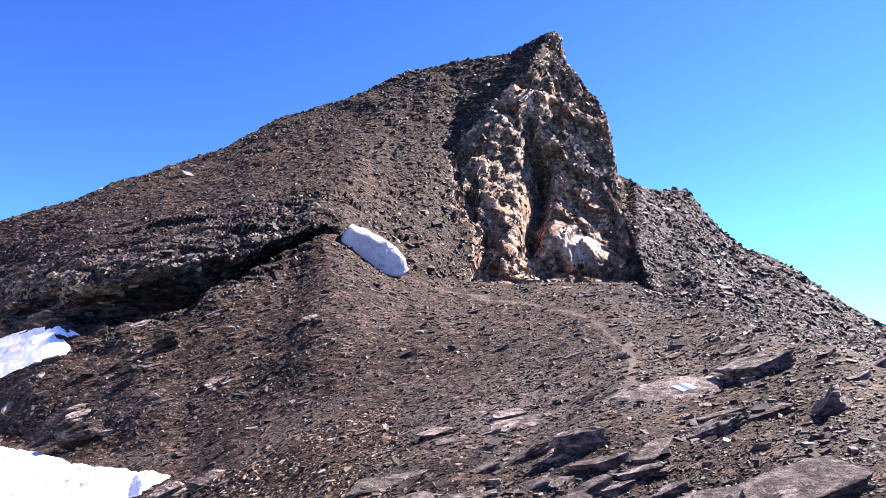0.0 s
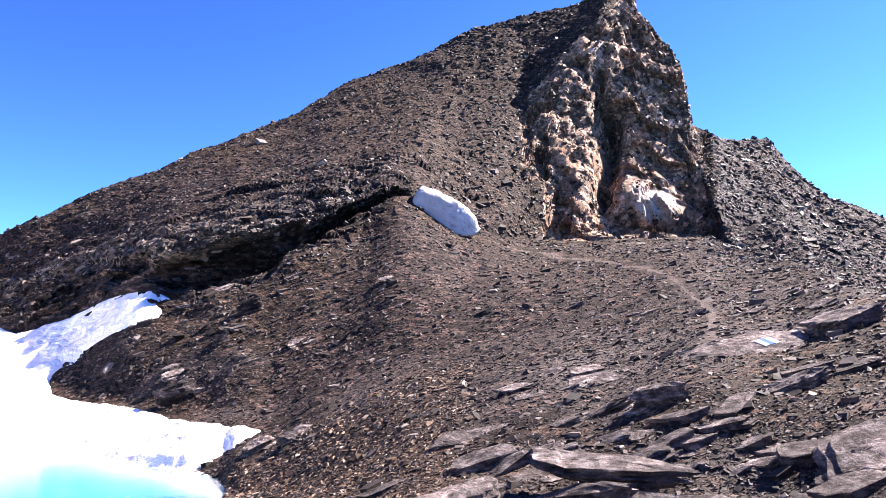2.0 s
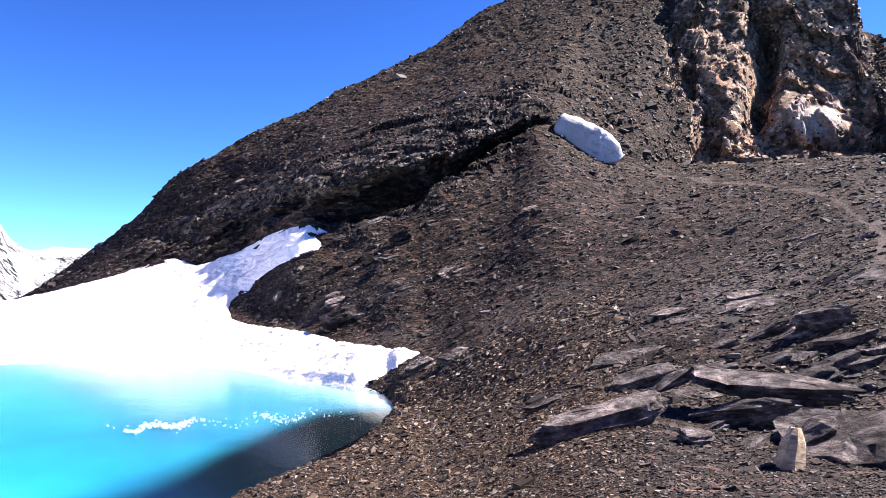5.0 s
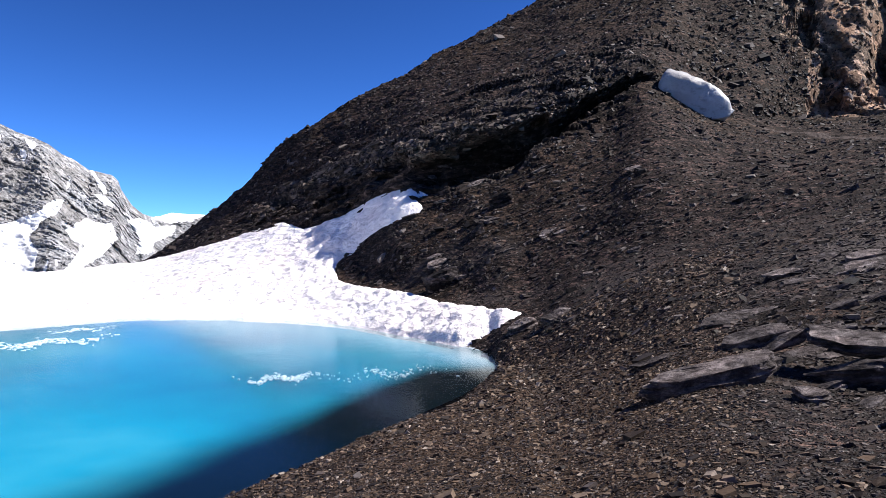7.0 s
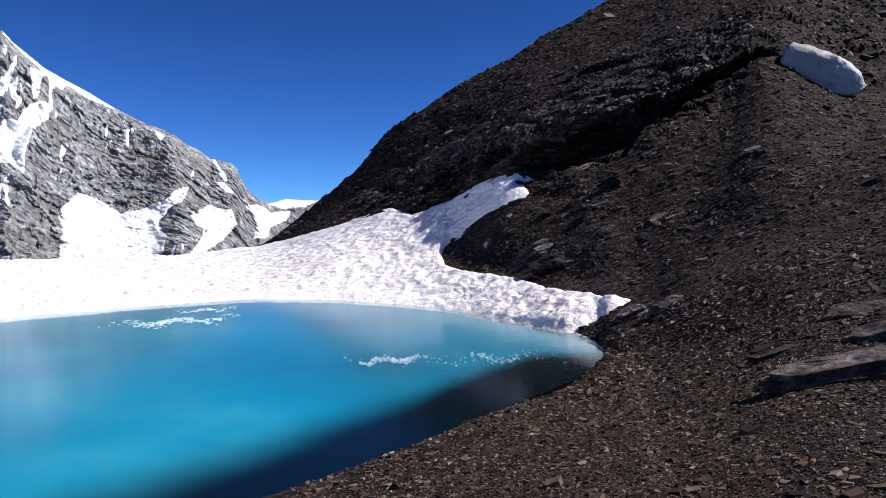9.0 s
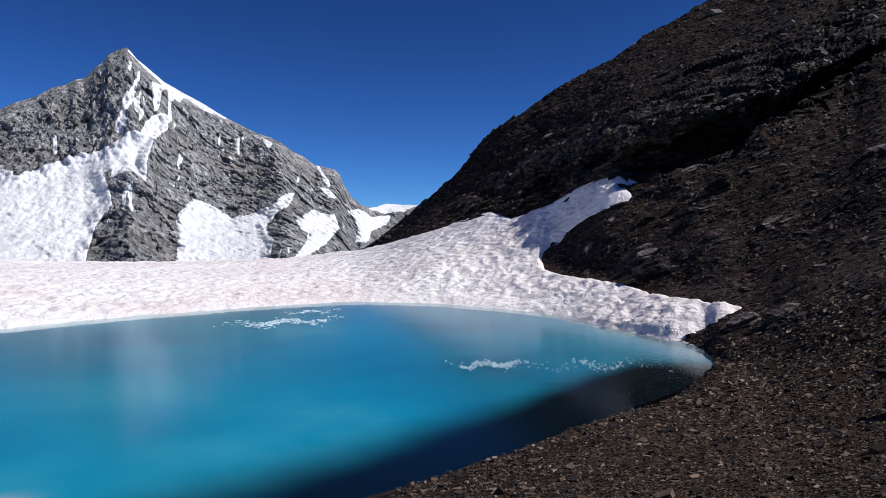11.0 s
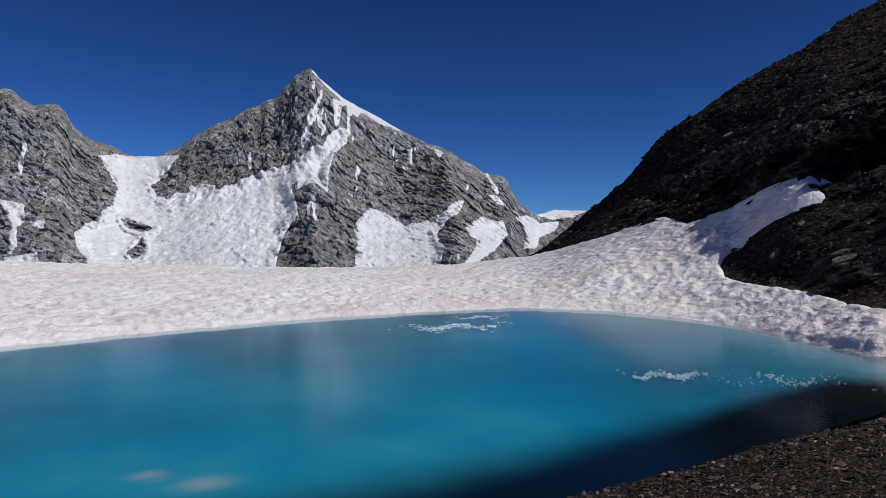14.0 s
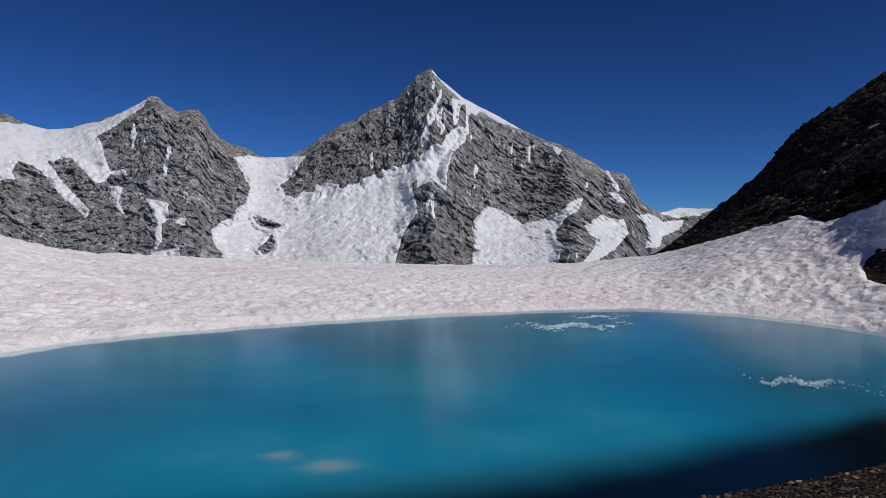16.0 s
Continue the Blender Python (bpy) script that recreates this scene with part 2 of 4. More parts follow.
def inside(az, el, ring):
    """Signed distance in degrees to a closed line in bearing and elevation; plus inside."""
    ring = np.array(ring, float)
    best, odd = np.full(az.shape, 1e9), np.zeros(az.shape, bool)
    for (ax, ay), (bx, by) in zip(ring, np.roll(ring, -1, 0)):
        t = np.clip(((az - ax) * (bx - ax) + (el - ay) * (by - ay)) / ((bx - ax) ** 2 + (by - ay) ** 2), 0, 1)
        best = np.minimum(best, np.hypot(az - ax - t * (bx - ax), el - ay - t * (by - ay)))
        if ay != by:
            odd ^= ((ay > el) != (by > el)) & (az < (bx - ax) * (el - ay) / (by - ay) + ax)
    return np.where(odd, best, -best)


# ---- the lie of the land: lines of (bearing, distance, elevation angle), seen from the stand ----
def line(*rows):
    return np.array(rows, float)


SHORE = line((-40, 4, -18), (-30, 5.5, -12), (-16, 7, -11.5), (-6, 7.2, -11.2), (5, 7.8, -10.2), (12, 10, -10), (18.5, 14.5, -10), (19.9, 15.9, -9.64), (24.3, 13.2, -11.6), (29.9, 11.1, -13.65), (34.5, 9.65, -15.6), (41, 8.3, -18.1), (51, 7.1, -20.8), (70, 6.5, -22.6), (95, 6.3, -23.2), (120, 7.5, -19.8), (140, 10.5, -14.4), (160, 8, -12), (200, 7, -12), (320, 4, -18))
FAR_SHORE = line((-40, 7, -6), (-30, 8.5, -2.5), (-16, 9.3, -2.2), (-6, 9.4, -4.8), (5, 11.2, -5.2), (12, 13, -7.4), (18.5, 15.6, -9.3), (20, 16.4, -9.35), (21, 18.3, -8.37), (23.5, 19.9, -7.7), (27.8, 23.5, -6.55), (32, 27.8, -5.55), (41, 33.3, -4.63), (48, 34.9, -4.43), (58, 31.8, -4.85), (71.8, 27.8, -5.54), (80.6, 25.5, -6.06), (90.4, 23.6, -6.52), (95.7, 21.8, -7.06), (120, 17, -9), (140, 10.8, -14), (160, 9.5, -9), (200, 9, -9), (320, 7, -6))
MIDDLE = line((-40, 11, 2), (-32.1, 12.5, 3.13), (-29.3, 13, 4.34), (-26.5, 14, 4.62), (-24.7, 15, 5), (-20.5, 15, 3.6), (-15.5, 15, 2.9), (-8, 19, 3), (3, 22, 1.5), (9, 23, 0.2), (14, 24, -1.4), (18.5, 24, -3.3), (24, 27, -2.9), (31, 33.5, -2.0), (36, 37.5, -1.6), (41, 39.5, -1.8), (48, 44, -2.7), (58, 42, -3), (72, 37, -3.3), (84, 34, -3.4), (95, 30, -3.6), (120, 27, -4), (140, 20, -5), (200, 20, -2), (320, 11, 2))
BENCH = line((-40, 14, -1), (-32.1, 16.5, 1.2), (-29.3, 17.5, 2.6), (-26.5, 20, 4), (-22.5, 27, 6.57), (-18.2, 42, 7.97), (-15, 63.6, 9.57), (-10.6, 60.6, 9.6), (-3.5, 53.5, 9.66), (1.9, 45, 10.2), (7.8, 41, 12.85), (11, 40, 11.3), (13.5, 38.3, 10.1), (15.6, 36.8, 8.8), (18.5, 35.5, 6.7), (21.8, 35.4, 5.6), (24.5, 36, 4.8), (27.5, 37.5, 5.4), (32.3, 41, 2.85), (36.4, 46, 2.5), (40.4, 50, 1.06), (47.1, 64, -0.67), (52.8, 70, -1.31), (61.7, 68, -1.52), (75, 62, -1.27), (83.2, 56, -1.03), (90.7, 50, -0.53), (94.2, 46, 0.28), (120, 48, 5), (140, 42, 6), (200, 42, 4), (320, 14, -1))
LEDGE = line((-40, 30, 1.5), (-32.1, 32, 3), (-29.3, 34, 3.6), (-26.5, 37, 4.4), (-22.5, 44, 6.6), (-18.2, 54, 8.5), (-16.3, 57.5, 11), (-15.56, 66.8, 13.65), (-14.7, 70, 18), (-14.2, 72.3, 21.6), (-11.15, 75.2, 26.2), (-10.3, 76.8, 28.2), (-9.28, 74.82, 27.6), (-7.8, 71.2, 25.6), (-4.95, 66, 22.7), (-3.2, 61.12, 19.3), (-2.6, 58.3, 17.2), (-1.9, 53.62, 13.2), (-1, 49.62, 11.3), (1.9, 45.8, 10.8), (7.4, 42, 13.6), (11.75, 39.4, 12.2), (15.1, 37, 11.15), (19.9, 35.8, 9.55), (25, 37.2, 8.15), (28.5, 43.2, 7.15), (33.1, 51, 5.75), (36.8, 55, 3.58), (40.4, 53.5, 1.5), (47.1, 65, -0.66), (52.8, 71, -1.31), (61.7, 69, -1.52), (75, 63, -1.27), (83.2, 57, -1.03), (90.7, 51, -0.53), (94.2, 47, 0.28), (120, 55, 6), (140, 50, 7), (200, 50, 5), (320, 30, 1.5))
CREST = line((-40, 70, 2.5), (-32.1, 75, 5.57), (-29.6, 80, 7.43), (-26.6, 85, 10), (-23.3, 90, 11.9), (-21.4, 92, 14.1), (-19.9, 94, 16.05), (-17.8, 86, 16.2), (-16.6, 82, 16.8), (-14.75, 86, 17.9), (-14.2, 80.2, 21.65), (-13.1, 79.6, 23.6), (-11.12, 79.2, 26.3), (-10.7, 80, 28.05), (-10.25, 80.8, 28.4), (-6.4, 80.8, 27.2), (-1.6, 80.4, 26.45), (1.75, 79.8, 25.68), (7.8, 77.6, 23.28), (12.3, 75, 21.65), (16.3, 71, 19.3), (22, 66, 16.6), (27.6, 63, 13.72), (34, 61, 10), (36.7, 62, 8.15), (38.5, 63, 5.95), (42, 67, 2.85), (47.05, 73, -0.66), (52.8, 74, -1.31), (61.7, 72, -1.52), (75, 66, -1.27), (83.2, 60, -1.03), (90.7, 54, -0.53), (94.2, 50, 0.28), (120, 80, 10), (140, 80, 13), (200, 80, 7), (320, 70, 2.5))

fine = np.arange(-38.0, 50.0, 0.125)
bearings = np.concatenate([fine, np.arange(50, 98, 0.8), np.arange(98, 322.01, 2.0)])


def curve(at, xs, ys):
    """A smooth line through the knots that never overshoots them."""
    h, m = np.diff(xs), np.diff(ys) / np.diff(xs)
    w1, w2 = 2 * h[1:] + h[:-1], h[1:] + 2 * h[:-1]
    same = m[:-1] * m[1:] > 0
    k = np.where(same, (w1 + w2) / np.where(same, w1 / np.where(same, m[:-1], 1) + w2 / np.where(same, m[1:], 1), 1), 0)
    k = np.concatenate([[m[0]], k, [m[-1]]])
    i = np.clip(np.searchsorted(xs, at, side="right") - 1, 0, len(h) - 1)
    t = np.clip((at - xs[i]) / h[i], 0, 1)
    return ys[i] * (1 + 2 * t) * (1 - t) ** 2 + k[i] * h[i] * t * (1 - t) ** 2 + ys[i + 1] * t * t * (3 - 2 * t) + k[i + 1] * h[i] * t * t * (t - 1)


def profile(table, az):
    t = np.where(az < -40, az + 360, az)
    d = curve(t, table[:, 0], table[:, 1])
    return d, lift(d, curve(t, table[:, 0], table[:, 2]))


def knots(az, deep=1.0):
    """For each bearing the points (distance, height) of the ground's section, from the stand outwards."""
    shore, far, mid, bench, ledge, crest = (profile(t, az) for t in (SHORE, FAR_SHORE, MIDDLE, BENCH, LEDGE, CREST))
    near = 0.45 * shore[0]
    under = np.clip((far[0] - shore[0] - 1.5) / 7, 0, 1) * np.interp(az, [19, 21.5, 130, 140], [0, 1, 1, 0]) * deep
    pts = [
        (near * 0, np.full_like(az, 1.1)), (near, 1.1 + (shore[1] - 1.1) * 0.35), shore,
        (shore[0] + 0.35 * (far[0] - shore[0]), shore[1] + 0.35 * (far[1] - shore[1]) - 1.6 * under),
        (shore[0] + 0.75 * (far[0] - shore[0]), shore[1] + 0.75 * (far[1] - shore[1]) - 1.6 * under),
        far, mid, bench]
    # the ledge band: its face runs back under the lip
    over = np.interp(az, [7, 11, 25.5, 30], [0, 1, 1, 0])
    pts.append((bench[0] + 4.2 * over + 0.15 * (1 - over) * (ledge[0] - bench[0]), bench[1] + 0.15 * (ledge[1] - bench[1])))
    pts.append((ledge[0] + 2.4 * over - 0.15 * (1 - over) * (ledge[0] - bench[0]), ledge[1] - (0.15 + 0.05 * over) * (ledge[1] - bench[1])))
    pts.append(ledge)
    half = 0.5 * (ledge[0] + crest[0])
    pts.append((half, 0.5 * (ledge[1] + crest[1]) - 0.02 * (crest[0] - ledge[0])))
    pts.append(crest)
    pts.append((crest[0] + 45, crest[1] - 30 - 0.4 * np.maximum(crest[1], 0)))
    pts.append((crest[0] * 0 + 450, crest[1] * 0 - 150))
    pts.append((crest[0] * 0 + 4700, crest[1] * 0 - 260))
    return pts


ROWS = [10, 26, 14, 12, 16, 60, 105, 14, 110, 26, 70, 80, 14, 4, 4]
LEDGE_ROW = sum(ROWS[:7])


def section_grid(az, deep=1.0):
    pts = knots(az, deep)
    d, z = [], []
    for k, n in enumerate(ROWS):
        u = np.arange(n)[:, None] / n
        d.append(pts[k][0] + u * (pts[k + 1][0] - pts[k][0]))
        z.append(pts[k][1] + u * (pts[k + 1][1] - pts[k][1]))
    d.append(pts[-1][0][None]), z.append(pts[-1][1][None])
    return np.concatenate(d), np.concatenate(z)


def eased(values, width):
    """A running mean down the rows, to take the kinks out of the sections."""
    pad = np.concatenate([np.repeat(values[:1], width, 0), values, np.repeat(values[-1:], width, 0)])
    total = np.cumsum(np.concatenate([pad[:1] * 0, pad]), 0)
    n = 2 * width + 1
    return (total[n:] - total[:-n]) / n


dist, high = section_grid(bearings)
d2, z2 = eased(dist, 9), eased(high, 9)
blend = np.zeros(len(dist))
blend[12:LEDGE_ROW - 25] = 1
blend = np.clip(np.convolve(blend, np.ones(15) / 15, "same"), 0, 1)[:, None]
dist, high = dist + (d2 - dist) * blend, high + (z2 - high) * blend
wet = (bearings > 19) & (bearings < 141)
sunk = (high < -0.04) & wet & (np.arange(len(dist))[:, None] < sum(ROWS[:6])) & (np.arange(len(dist))[:, None] > ROWS[0])
high = np.where(sunk, -0.04 + 5 * (high + 0.04), high)
AZ = np.broadcast_to(bearings, dist.shape)
EL = np.degrees(np.arctan2(high - EYE, np.maximum(dist, 0.01)))
base = sheer(AZ, dist, high).reshape(-1, 3)
faces = grid_faces(*dist.shape)
az_v, el_v, d_v = AZ.ravel(), EL.ravel(), dist.ravel()

# where the snow and the cliff stand
snow_ring = [(24.3, 4.57), (26.2, 5.3), (28.3, 5.05), (32.3, 2.83), (34.9, 1.95), (36.4, 2.48), (39.3, 1.7), (40.4, 1.05), (47.1, -0.62), (52.8, 0.2), (150, 12), (150, -15), (120, -9.4), (95.7, -7.4), (90.4, -6.9), (80.6, -6.4), (71.8, -5.9), (58, -5.2), (48, -4.75), (41, -4.95), (32, -5.9), (27.8, -6.9), (23.5, -7.35), (22.0, -7.0), (20.8, -6.15), (18.4, -4.95), (20.9, -4.75), (24.7, -4.14), (26.8, -3.35), (31.2, -2.55), (32.36, -2.24), (32.67, -1.23), (32.03, -0.07), (29.74, 1.39), (26.9, 3.15)]
cliff_ring = [(-9.3, 27.1), (-8.5, 25.8), (-6.9, 25.6), (-5.9, 24.6), (-4.7, 22.5), (-3.1, 21.5), (-2.2, 19.4), (-1.7, 17.6), (-1.9, 15.9), (-2.9, 14.1), (-3.2, 11.9), (-3.6, 9.7), (-7.0, 9.3), (-12.2, 9.3), (-15.4, 9.5), (-15.6, 12.3), (-15.5, 14.9), (-14.9, 17.5), (-14.72, 23.08), (-11.46, 26.25), (-11.54, 28.39), (-10.31, 28.77)]
cliff_sd = inside(az_v, el_v, cliff_ring)
row_of = np.repeat(np.arange(dist.shape[0]), dist.shape[1])
cliff_sd = cliff_sd + np.where(cliff_sd > -4, 1.9 * fractal(base, 5, 5, 0.72, 161), 0)
cliff_sd = np.where((row_of >= LEDGE_ROW - 6) & (d_v < 130), cliff_sd, -9)
near_fade = np.clip(d_v / 2 - 0.5, 0, 1) * np.clip(np.minimum((az_v + 40) / 1, 1), 0, 1)
size = np.clip(d_v / 45, 0.12, 1.6)
flat = base * np.array([1, 1, 1.6])
amp = 0.16 * fractal(flat, 0.9, 4, 0.7, 3) + 0.35 * fractal(flat, 4.5, 4, 0.55, 9)
amp = amp * near_fade * size + 0.5 * near_fade * np.clip(d_v / 40, 0, 1) * fractal(base, 14, 3, 0.5, 15) * np.interp(az_v, [30, 45], [1, 0.2])
amp *= 1 - 0.85 * np.clip(4 * inside(az_v, el_v, snow_ring) + 0.5, 0, 1) * (row_of < LEDGE_ROW) * (row_of > sum(ROWS[:4]))
rocky = np.clip(cliff_sd / 0.9, 0, 1)
up_ = np.array([1.0, 1.0, 0.95])
crag, spur, beds = np.zeros(len(base)), np.zeros(len(base)), np.zeros(len(base))
on = rocky > 0
blocky = base[on] * up_ + 0.9 * np.stack([fractal(base[on], 6, 2, 0.5, k) for k in (211, 213, 215)], -1)
crag[on] = 0.5 * fractal(base[on], 8, 4, 0.6, 21, True) + 0.75 * facets(blocky, 4.6, 22) + 0.45 * facets(blocky, 2.1, 31) + 0.27 * facets(blocky, 0.95, 35)
crag[on] -= 1.4 * np.clip(fractal(base[on], 3.4, 3, 0.6, 37) - 0.24, 0, 1)


def spot(az, el, wide, tall):
    return np.exp(-((az_v - az) / wide) ** 2 - ((el_v - el) / tall) ** 2)


crag -= 0.5 + 1.3 * np.exp(-((az_v + 3.2) / 1.9) ** 2)
crag += 3.2 * spot(-12.0, 11.4, 1.9, 1.9) - 7.0 * spot(-8.8, 17.4, 0.85, 2.3) - 5.0 * spot(-8.1, 13.6, 0.75, 1.5) + 1.5 * spot(-6.47, 12.88, 1.5, 3) - 2.0 * spot(-8.07, 20.61, 0.5, 2)
field = np.pad(crag.reshape(dist.shape), ((0, 0), (1, 1)), mode="edge")
crag = (0.17 * field[:, :-2] + 0.66 * field[:, 1:-1] + 0.17 * field[:, 2:]).ravel()
block_tone = np.zeros(len(base))
block_tone[on] = 0.4 * facets(blocky, 2.1, 31) + 0.32 * facets(blocky, 0.95, 35)
# dark brown upper right, plus shade painted into blocks that lie back
umber_shade = np.clip(np.interp(az_v, [-15, -12.5], [0.75, 0]) * np.clip((el_v - 14) / 2, 0, 1) - 1.2 * block_tone - 0.28 - 1.5 * spot(-12.0, 11.5, 1.8, 1.9), 0, 0.9)
pale = np.clip(2.8 * spot(-12.0, 11.5, 1.8, 1.7) + 1.3 * spot(-8.06, 23.81, 0.7, 0.9) + 0.8 * spot(-4.93, 20.12, 0.5, 1.5) + 0.5 * spot(-2.84, 17.99, 0.25, 0.6) + 0.4 * fractal(base, 3, 3, 0.6, 23) + block_tone - 0.75, 0, 1)
ochre = np.clip(1.2 * spot(-5.51, 15.39, 1, 2.2) + 0.9 * spot(-7.81, 10.95, 0.9, 1.2) + 0.6 * fractal(base, 5, 3, 0.6, 25) + 0.6 * block_tone - 0.1, 0, 1)
right = np.clip((-az_v - 16) / 1.5, 0, 1) * np.clip((d_v - 36) / 14, 0, 1)
on = right > 0
spur[on] = 0.45 * fractal(base[on], 7, 5, 0.62, 41) + 0.15 * facets(base[on], 2.2, 42) + 0.12 * facets(base[on], 0.9, 43)
steps_ = np.clip(2.5 * fractal(base, 13, 3, 0.6, 171) - 0.15, 0, 1) * np.clip((d_v - 34) / 12, 0, 1) * np.interp(az_v, [-1, 3, 36, 42], [0, 1, 1, 0])
on = steps_ > 0
amp[on] += 0.32 * steps_[on] * facets(base[on] * np.array([0.45, 0.8, 1.7]), 2.4, 173)
lip = np.clip((110 - np.abs(row_of - LEDGE_ROW - 85)) / 40, 0, 1) * np.interp(az_v, [6, 10, 38, 41], [0, 1, 1, 0])
on = lip > 0
beds[on] = 0.5 * fractal(base[on] * np.array([1, 1, 2.0]), 4.0, 4, 0.65, 51, True) + 0.42 * facets(base[on] * np.array([0.6, 0.6, 1.5]), 1.6, 53) + 0.22 * facets(base[on] * np.array([0.5, 0.5, 1.8]), 0.7, 54)
bedded = np.clip(2.2 * fractal(base, 4.5, 3, 0.6, 221) + 0.35, 0, 1) * np.interp(az_v, [-37, -33, -4, 1, 4], [0, 1, 1, 0.6, 0]) * np.interp(d_v, [5, 7, 16, 22], [0, 1, 1, 0])
on = bedded > 0
dip = np.stack([0.28 * (base[on, 0] + 0.25 * base[on, 1]), base[on, 1] - 0.25 * base[on, 0], 1.5 * (base[on, 2] - 0.3 * base[on, 0])], -1)
amp[on] += bedded[on] * 0.07 * fractal(dip, 0.9, 4, 0.65, 227, True)
push = amp * (1 - 0.8 * rocky) + crag * rocky + spur * right + beds * lip
push = np.where(row_of >= sum(ROWS[:13]) + 3, 0, push)
out = np.stack([np.sin(np.radians(az_v)), -np.cos(np.radians(az_v)), np.zeros_like(az_v)], -1)
tilt = np.clip(np.maximum(rocky, 0.7 * np.maximum(lip, right)), 0, 1)[:, None]
way = out * (0.25 + 0.6 * tilt) + np.array([0, 0, 1.0]) * (1 - 0.85 * tilt)
land = base + way * push[:, None]
# ragged sides of the cliff
side = np.stack([np.cos(np.radians(az_v)), np.sin(np.radians(az_v)), np.zeros_like(az_v)], -1)
near_cliff = np.clip(1 - np.maximum(-cliff_sd, 0) / 2.5, 0, 1) * (cliff_sd > -4)
on = near_cliff > 0
shift = np.zeros(len(base))
shift[on] = near_cliff[on] * np.exp(-(np.maximum(cliff_sd[on], 0) / 1.3) ** 2) * (0.7 * fractal(base[on] * np.array([0.4, 0.4, 1.0]), 4.5, 3, 0.6, 181) + 0.25 * facets(base[on] * np.array([0.4, 0.4, 1.0]), 1.6, 183))
land = land + side * shift[:, None]

TRAIL_LINE = [(-15.4, 1.3), (-15.46, 2.12), (-15.73, 3.59), (-14.14, 5.3), (-12.69, 6.39), (-7.95, 7.75), (-3.96, 8.34), (-1.26, 8.86), (1.9, 9.9)]


def off_trail(az, el):
    """Degrees from the middle of the footpath."""
    away = np.full(az.shape, 99.0)
    for (ax, ay), (bx, by) in zip(TRAIL_LINE, TRAIL_LINE[1:]):
        t = np.clip(((az - ax) * (bx - ax) + (el - ay) * (by - ay)) / ((bx - ax) ** 2 + (by - ay) ** 2), 0, 1)
        away = np.minimum(away, np.hypot(az - ax - t * (bx - ax), 1.5 * (el - ay - t * (by - ay))))
    return away


face_cliff = cliff_sd[faces].max(1) > 0.05
face_right = (right[faces].max(1) > 0.3) & ~face_cliff
trod = off_trail(az_v, el_v) - np.interp(el_v, [1, 8], [0.42, 0.18]) + 0.22 * fractal(base, 1.3, 3, 0.6, 151)
face_trail = (trod[faces].max(1) < 0) & (row_of[faces].max(1) <= LEDGE_ROW) & ~face_cliff & ~face_right
face_ledge = (lip[faces].min(1) > 0.35) & ~face_cliff & ~face_right
on_lip = np.clip((row_of - LEDGE_ROW - 132) / 12, 0, 1)
# pale blocks on the lip, with sunlit tops painted in as extra paleness
pale_lit_beds = on_lip * np.clip((1.6 * spot(26.8, 7.9, 1.3, 0.5) + 1.3 * spot(24.9, 8.3, 1.0, 0.35) + 1.5 * spot(29.6, 6.9, 1.5, 0.6) + 1.0 * spot(33.2, 5.6, 1.8, 0.7)) * (0.75 + fractal(base, 1.6, 3, 0.6, 28)) + np.interp(az_v, [14, 20, 27, 36, 40], [0, 0.3, 0.7, 0.6, 0]) * (0.45 + 1.6 * fractal(base, 2.6, 4, 0.65, 27)) * np.clip((240 - row_of + LEDGE_ROW) / 40, 0, 1), 0, 1)
rust = np.clip(np.interp(az_v, [4, 10, 28, 38], [0, 1, 1, 0]) * np.clip((17 - d_v) / 6, 0, 1) * (0.75 + 0.9 * fractal(base, 2.5, 3, 0.6, 29)) + np.clip((el_v - 14) / 6, 0, 1) * np.interp(az_v, [0, 12, 36, 40], [0, 0.8, 0.8, 0]) * (0.3 + 1.2 * fractal(base, 9, 3, 0.6, 33)), 0, 0.8)
slaty = np.maximum(0.85 * bedded, np.clip(1.4 * fractal(base, 6, 4, 0.65, 231) - 0.1, 0, 0.4) * np.interp(az_v, [4, 9, 26, 32], [0, 1, 1, 0]) * np.interp(el_v, [-7, -4, 2, 5], [0, 1, 1, 0]))
tagged(cut("ground", land, faces, ~face_cliff & ~face_right & ~face_ledge & ~face_trail, SCREE, zones={"rust": rust, "slate": slaty}), "grey-brown shale scree slope with rusty patches", "ground", kind="structure")
tagged(cut("cliff", land, faces, face_cliff, CLIFF, zones={"pale": pale, "ochre": ochre, "umber_shade": umber_shade}), "jagged tan and brown rock cliff below the summit", "cliff", kind="structure")
tagged(cut("rock_spur", land, faces, face_right, DARK), "dark broken rock spur behind the ridge", "spur", kind="structure")
tagged(cut("rock_ledge", land, faces, face_ledge, LEDGEROCK, zones={"pale": pale_lit_beds}), "dark overhanging rock ledge with pale broken blocks", "ledge", kind="structure")

tagged(cut("trail", land, faces, face_trail & ~face_ledge, TRAIL), "narrow trodden gravel footpath across the scree", "footpath", kind="structure")

# ---- snow field ----
snow_az = np.concatenate([np.arange(15, 100, 0.16), np.arange(100, 150, 2.0)])
first = sum(ROWS[:4])
sd_, sz_ = section_grid(snow_az, 0.1)
sd_, sz_ = (sd_ + (eased(sd_, 9) - sd_) * blend)[first:LEDGE_ROW + 5], (sz_ + (eased(sz_, 9) - sz_) * blend)[first:LEDGE_ROW + 5]
SAZ = np.broadcast_to(snow_az, sd_.shape)
sel = np.degrees(np.arctan2(sz_ - EYE, sd_))
flat = sheer(SAZ, sd_, sz_).reshape(-1, 3)
edge = inside(SAZ.ravel(), sel.ravel(), snow_ring) + 0.34 * fractal(flat, 2.0, 5, 0.75, 61)
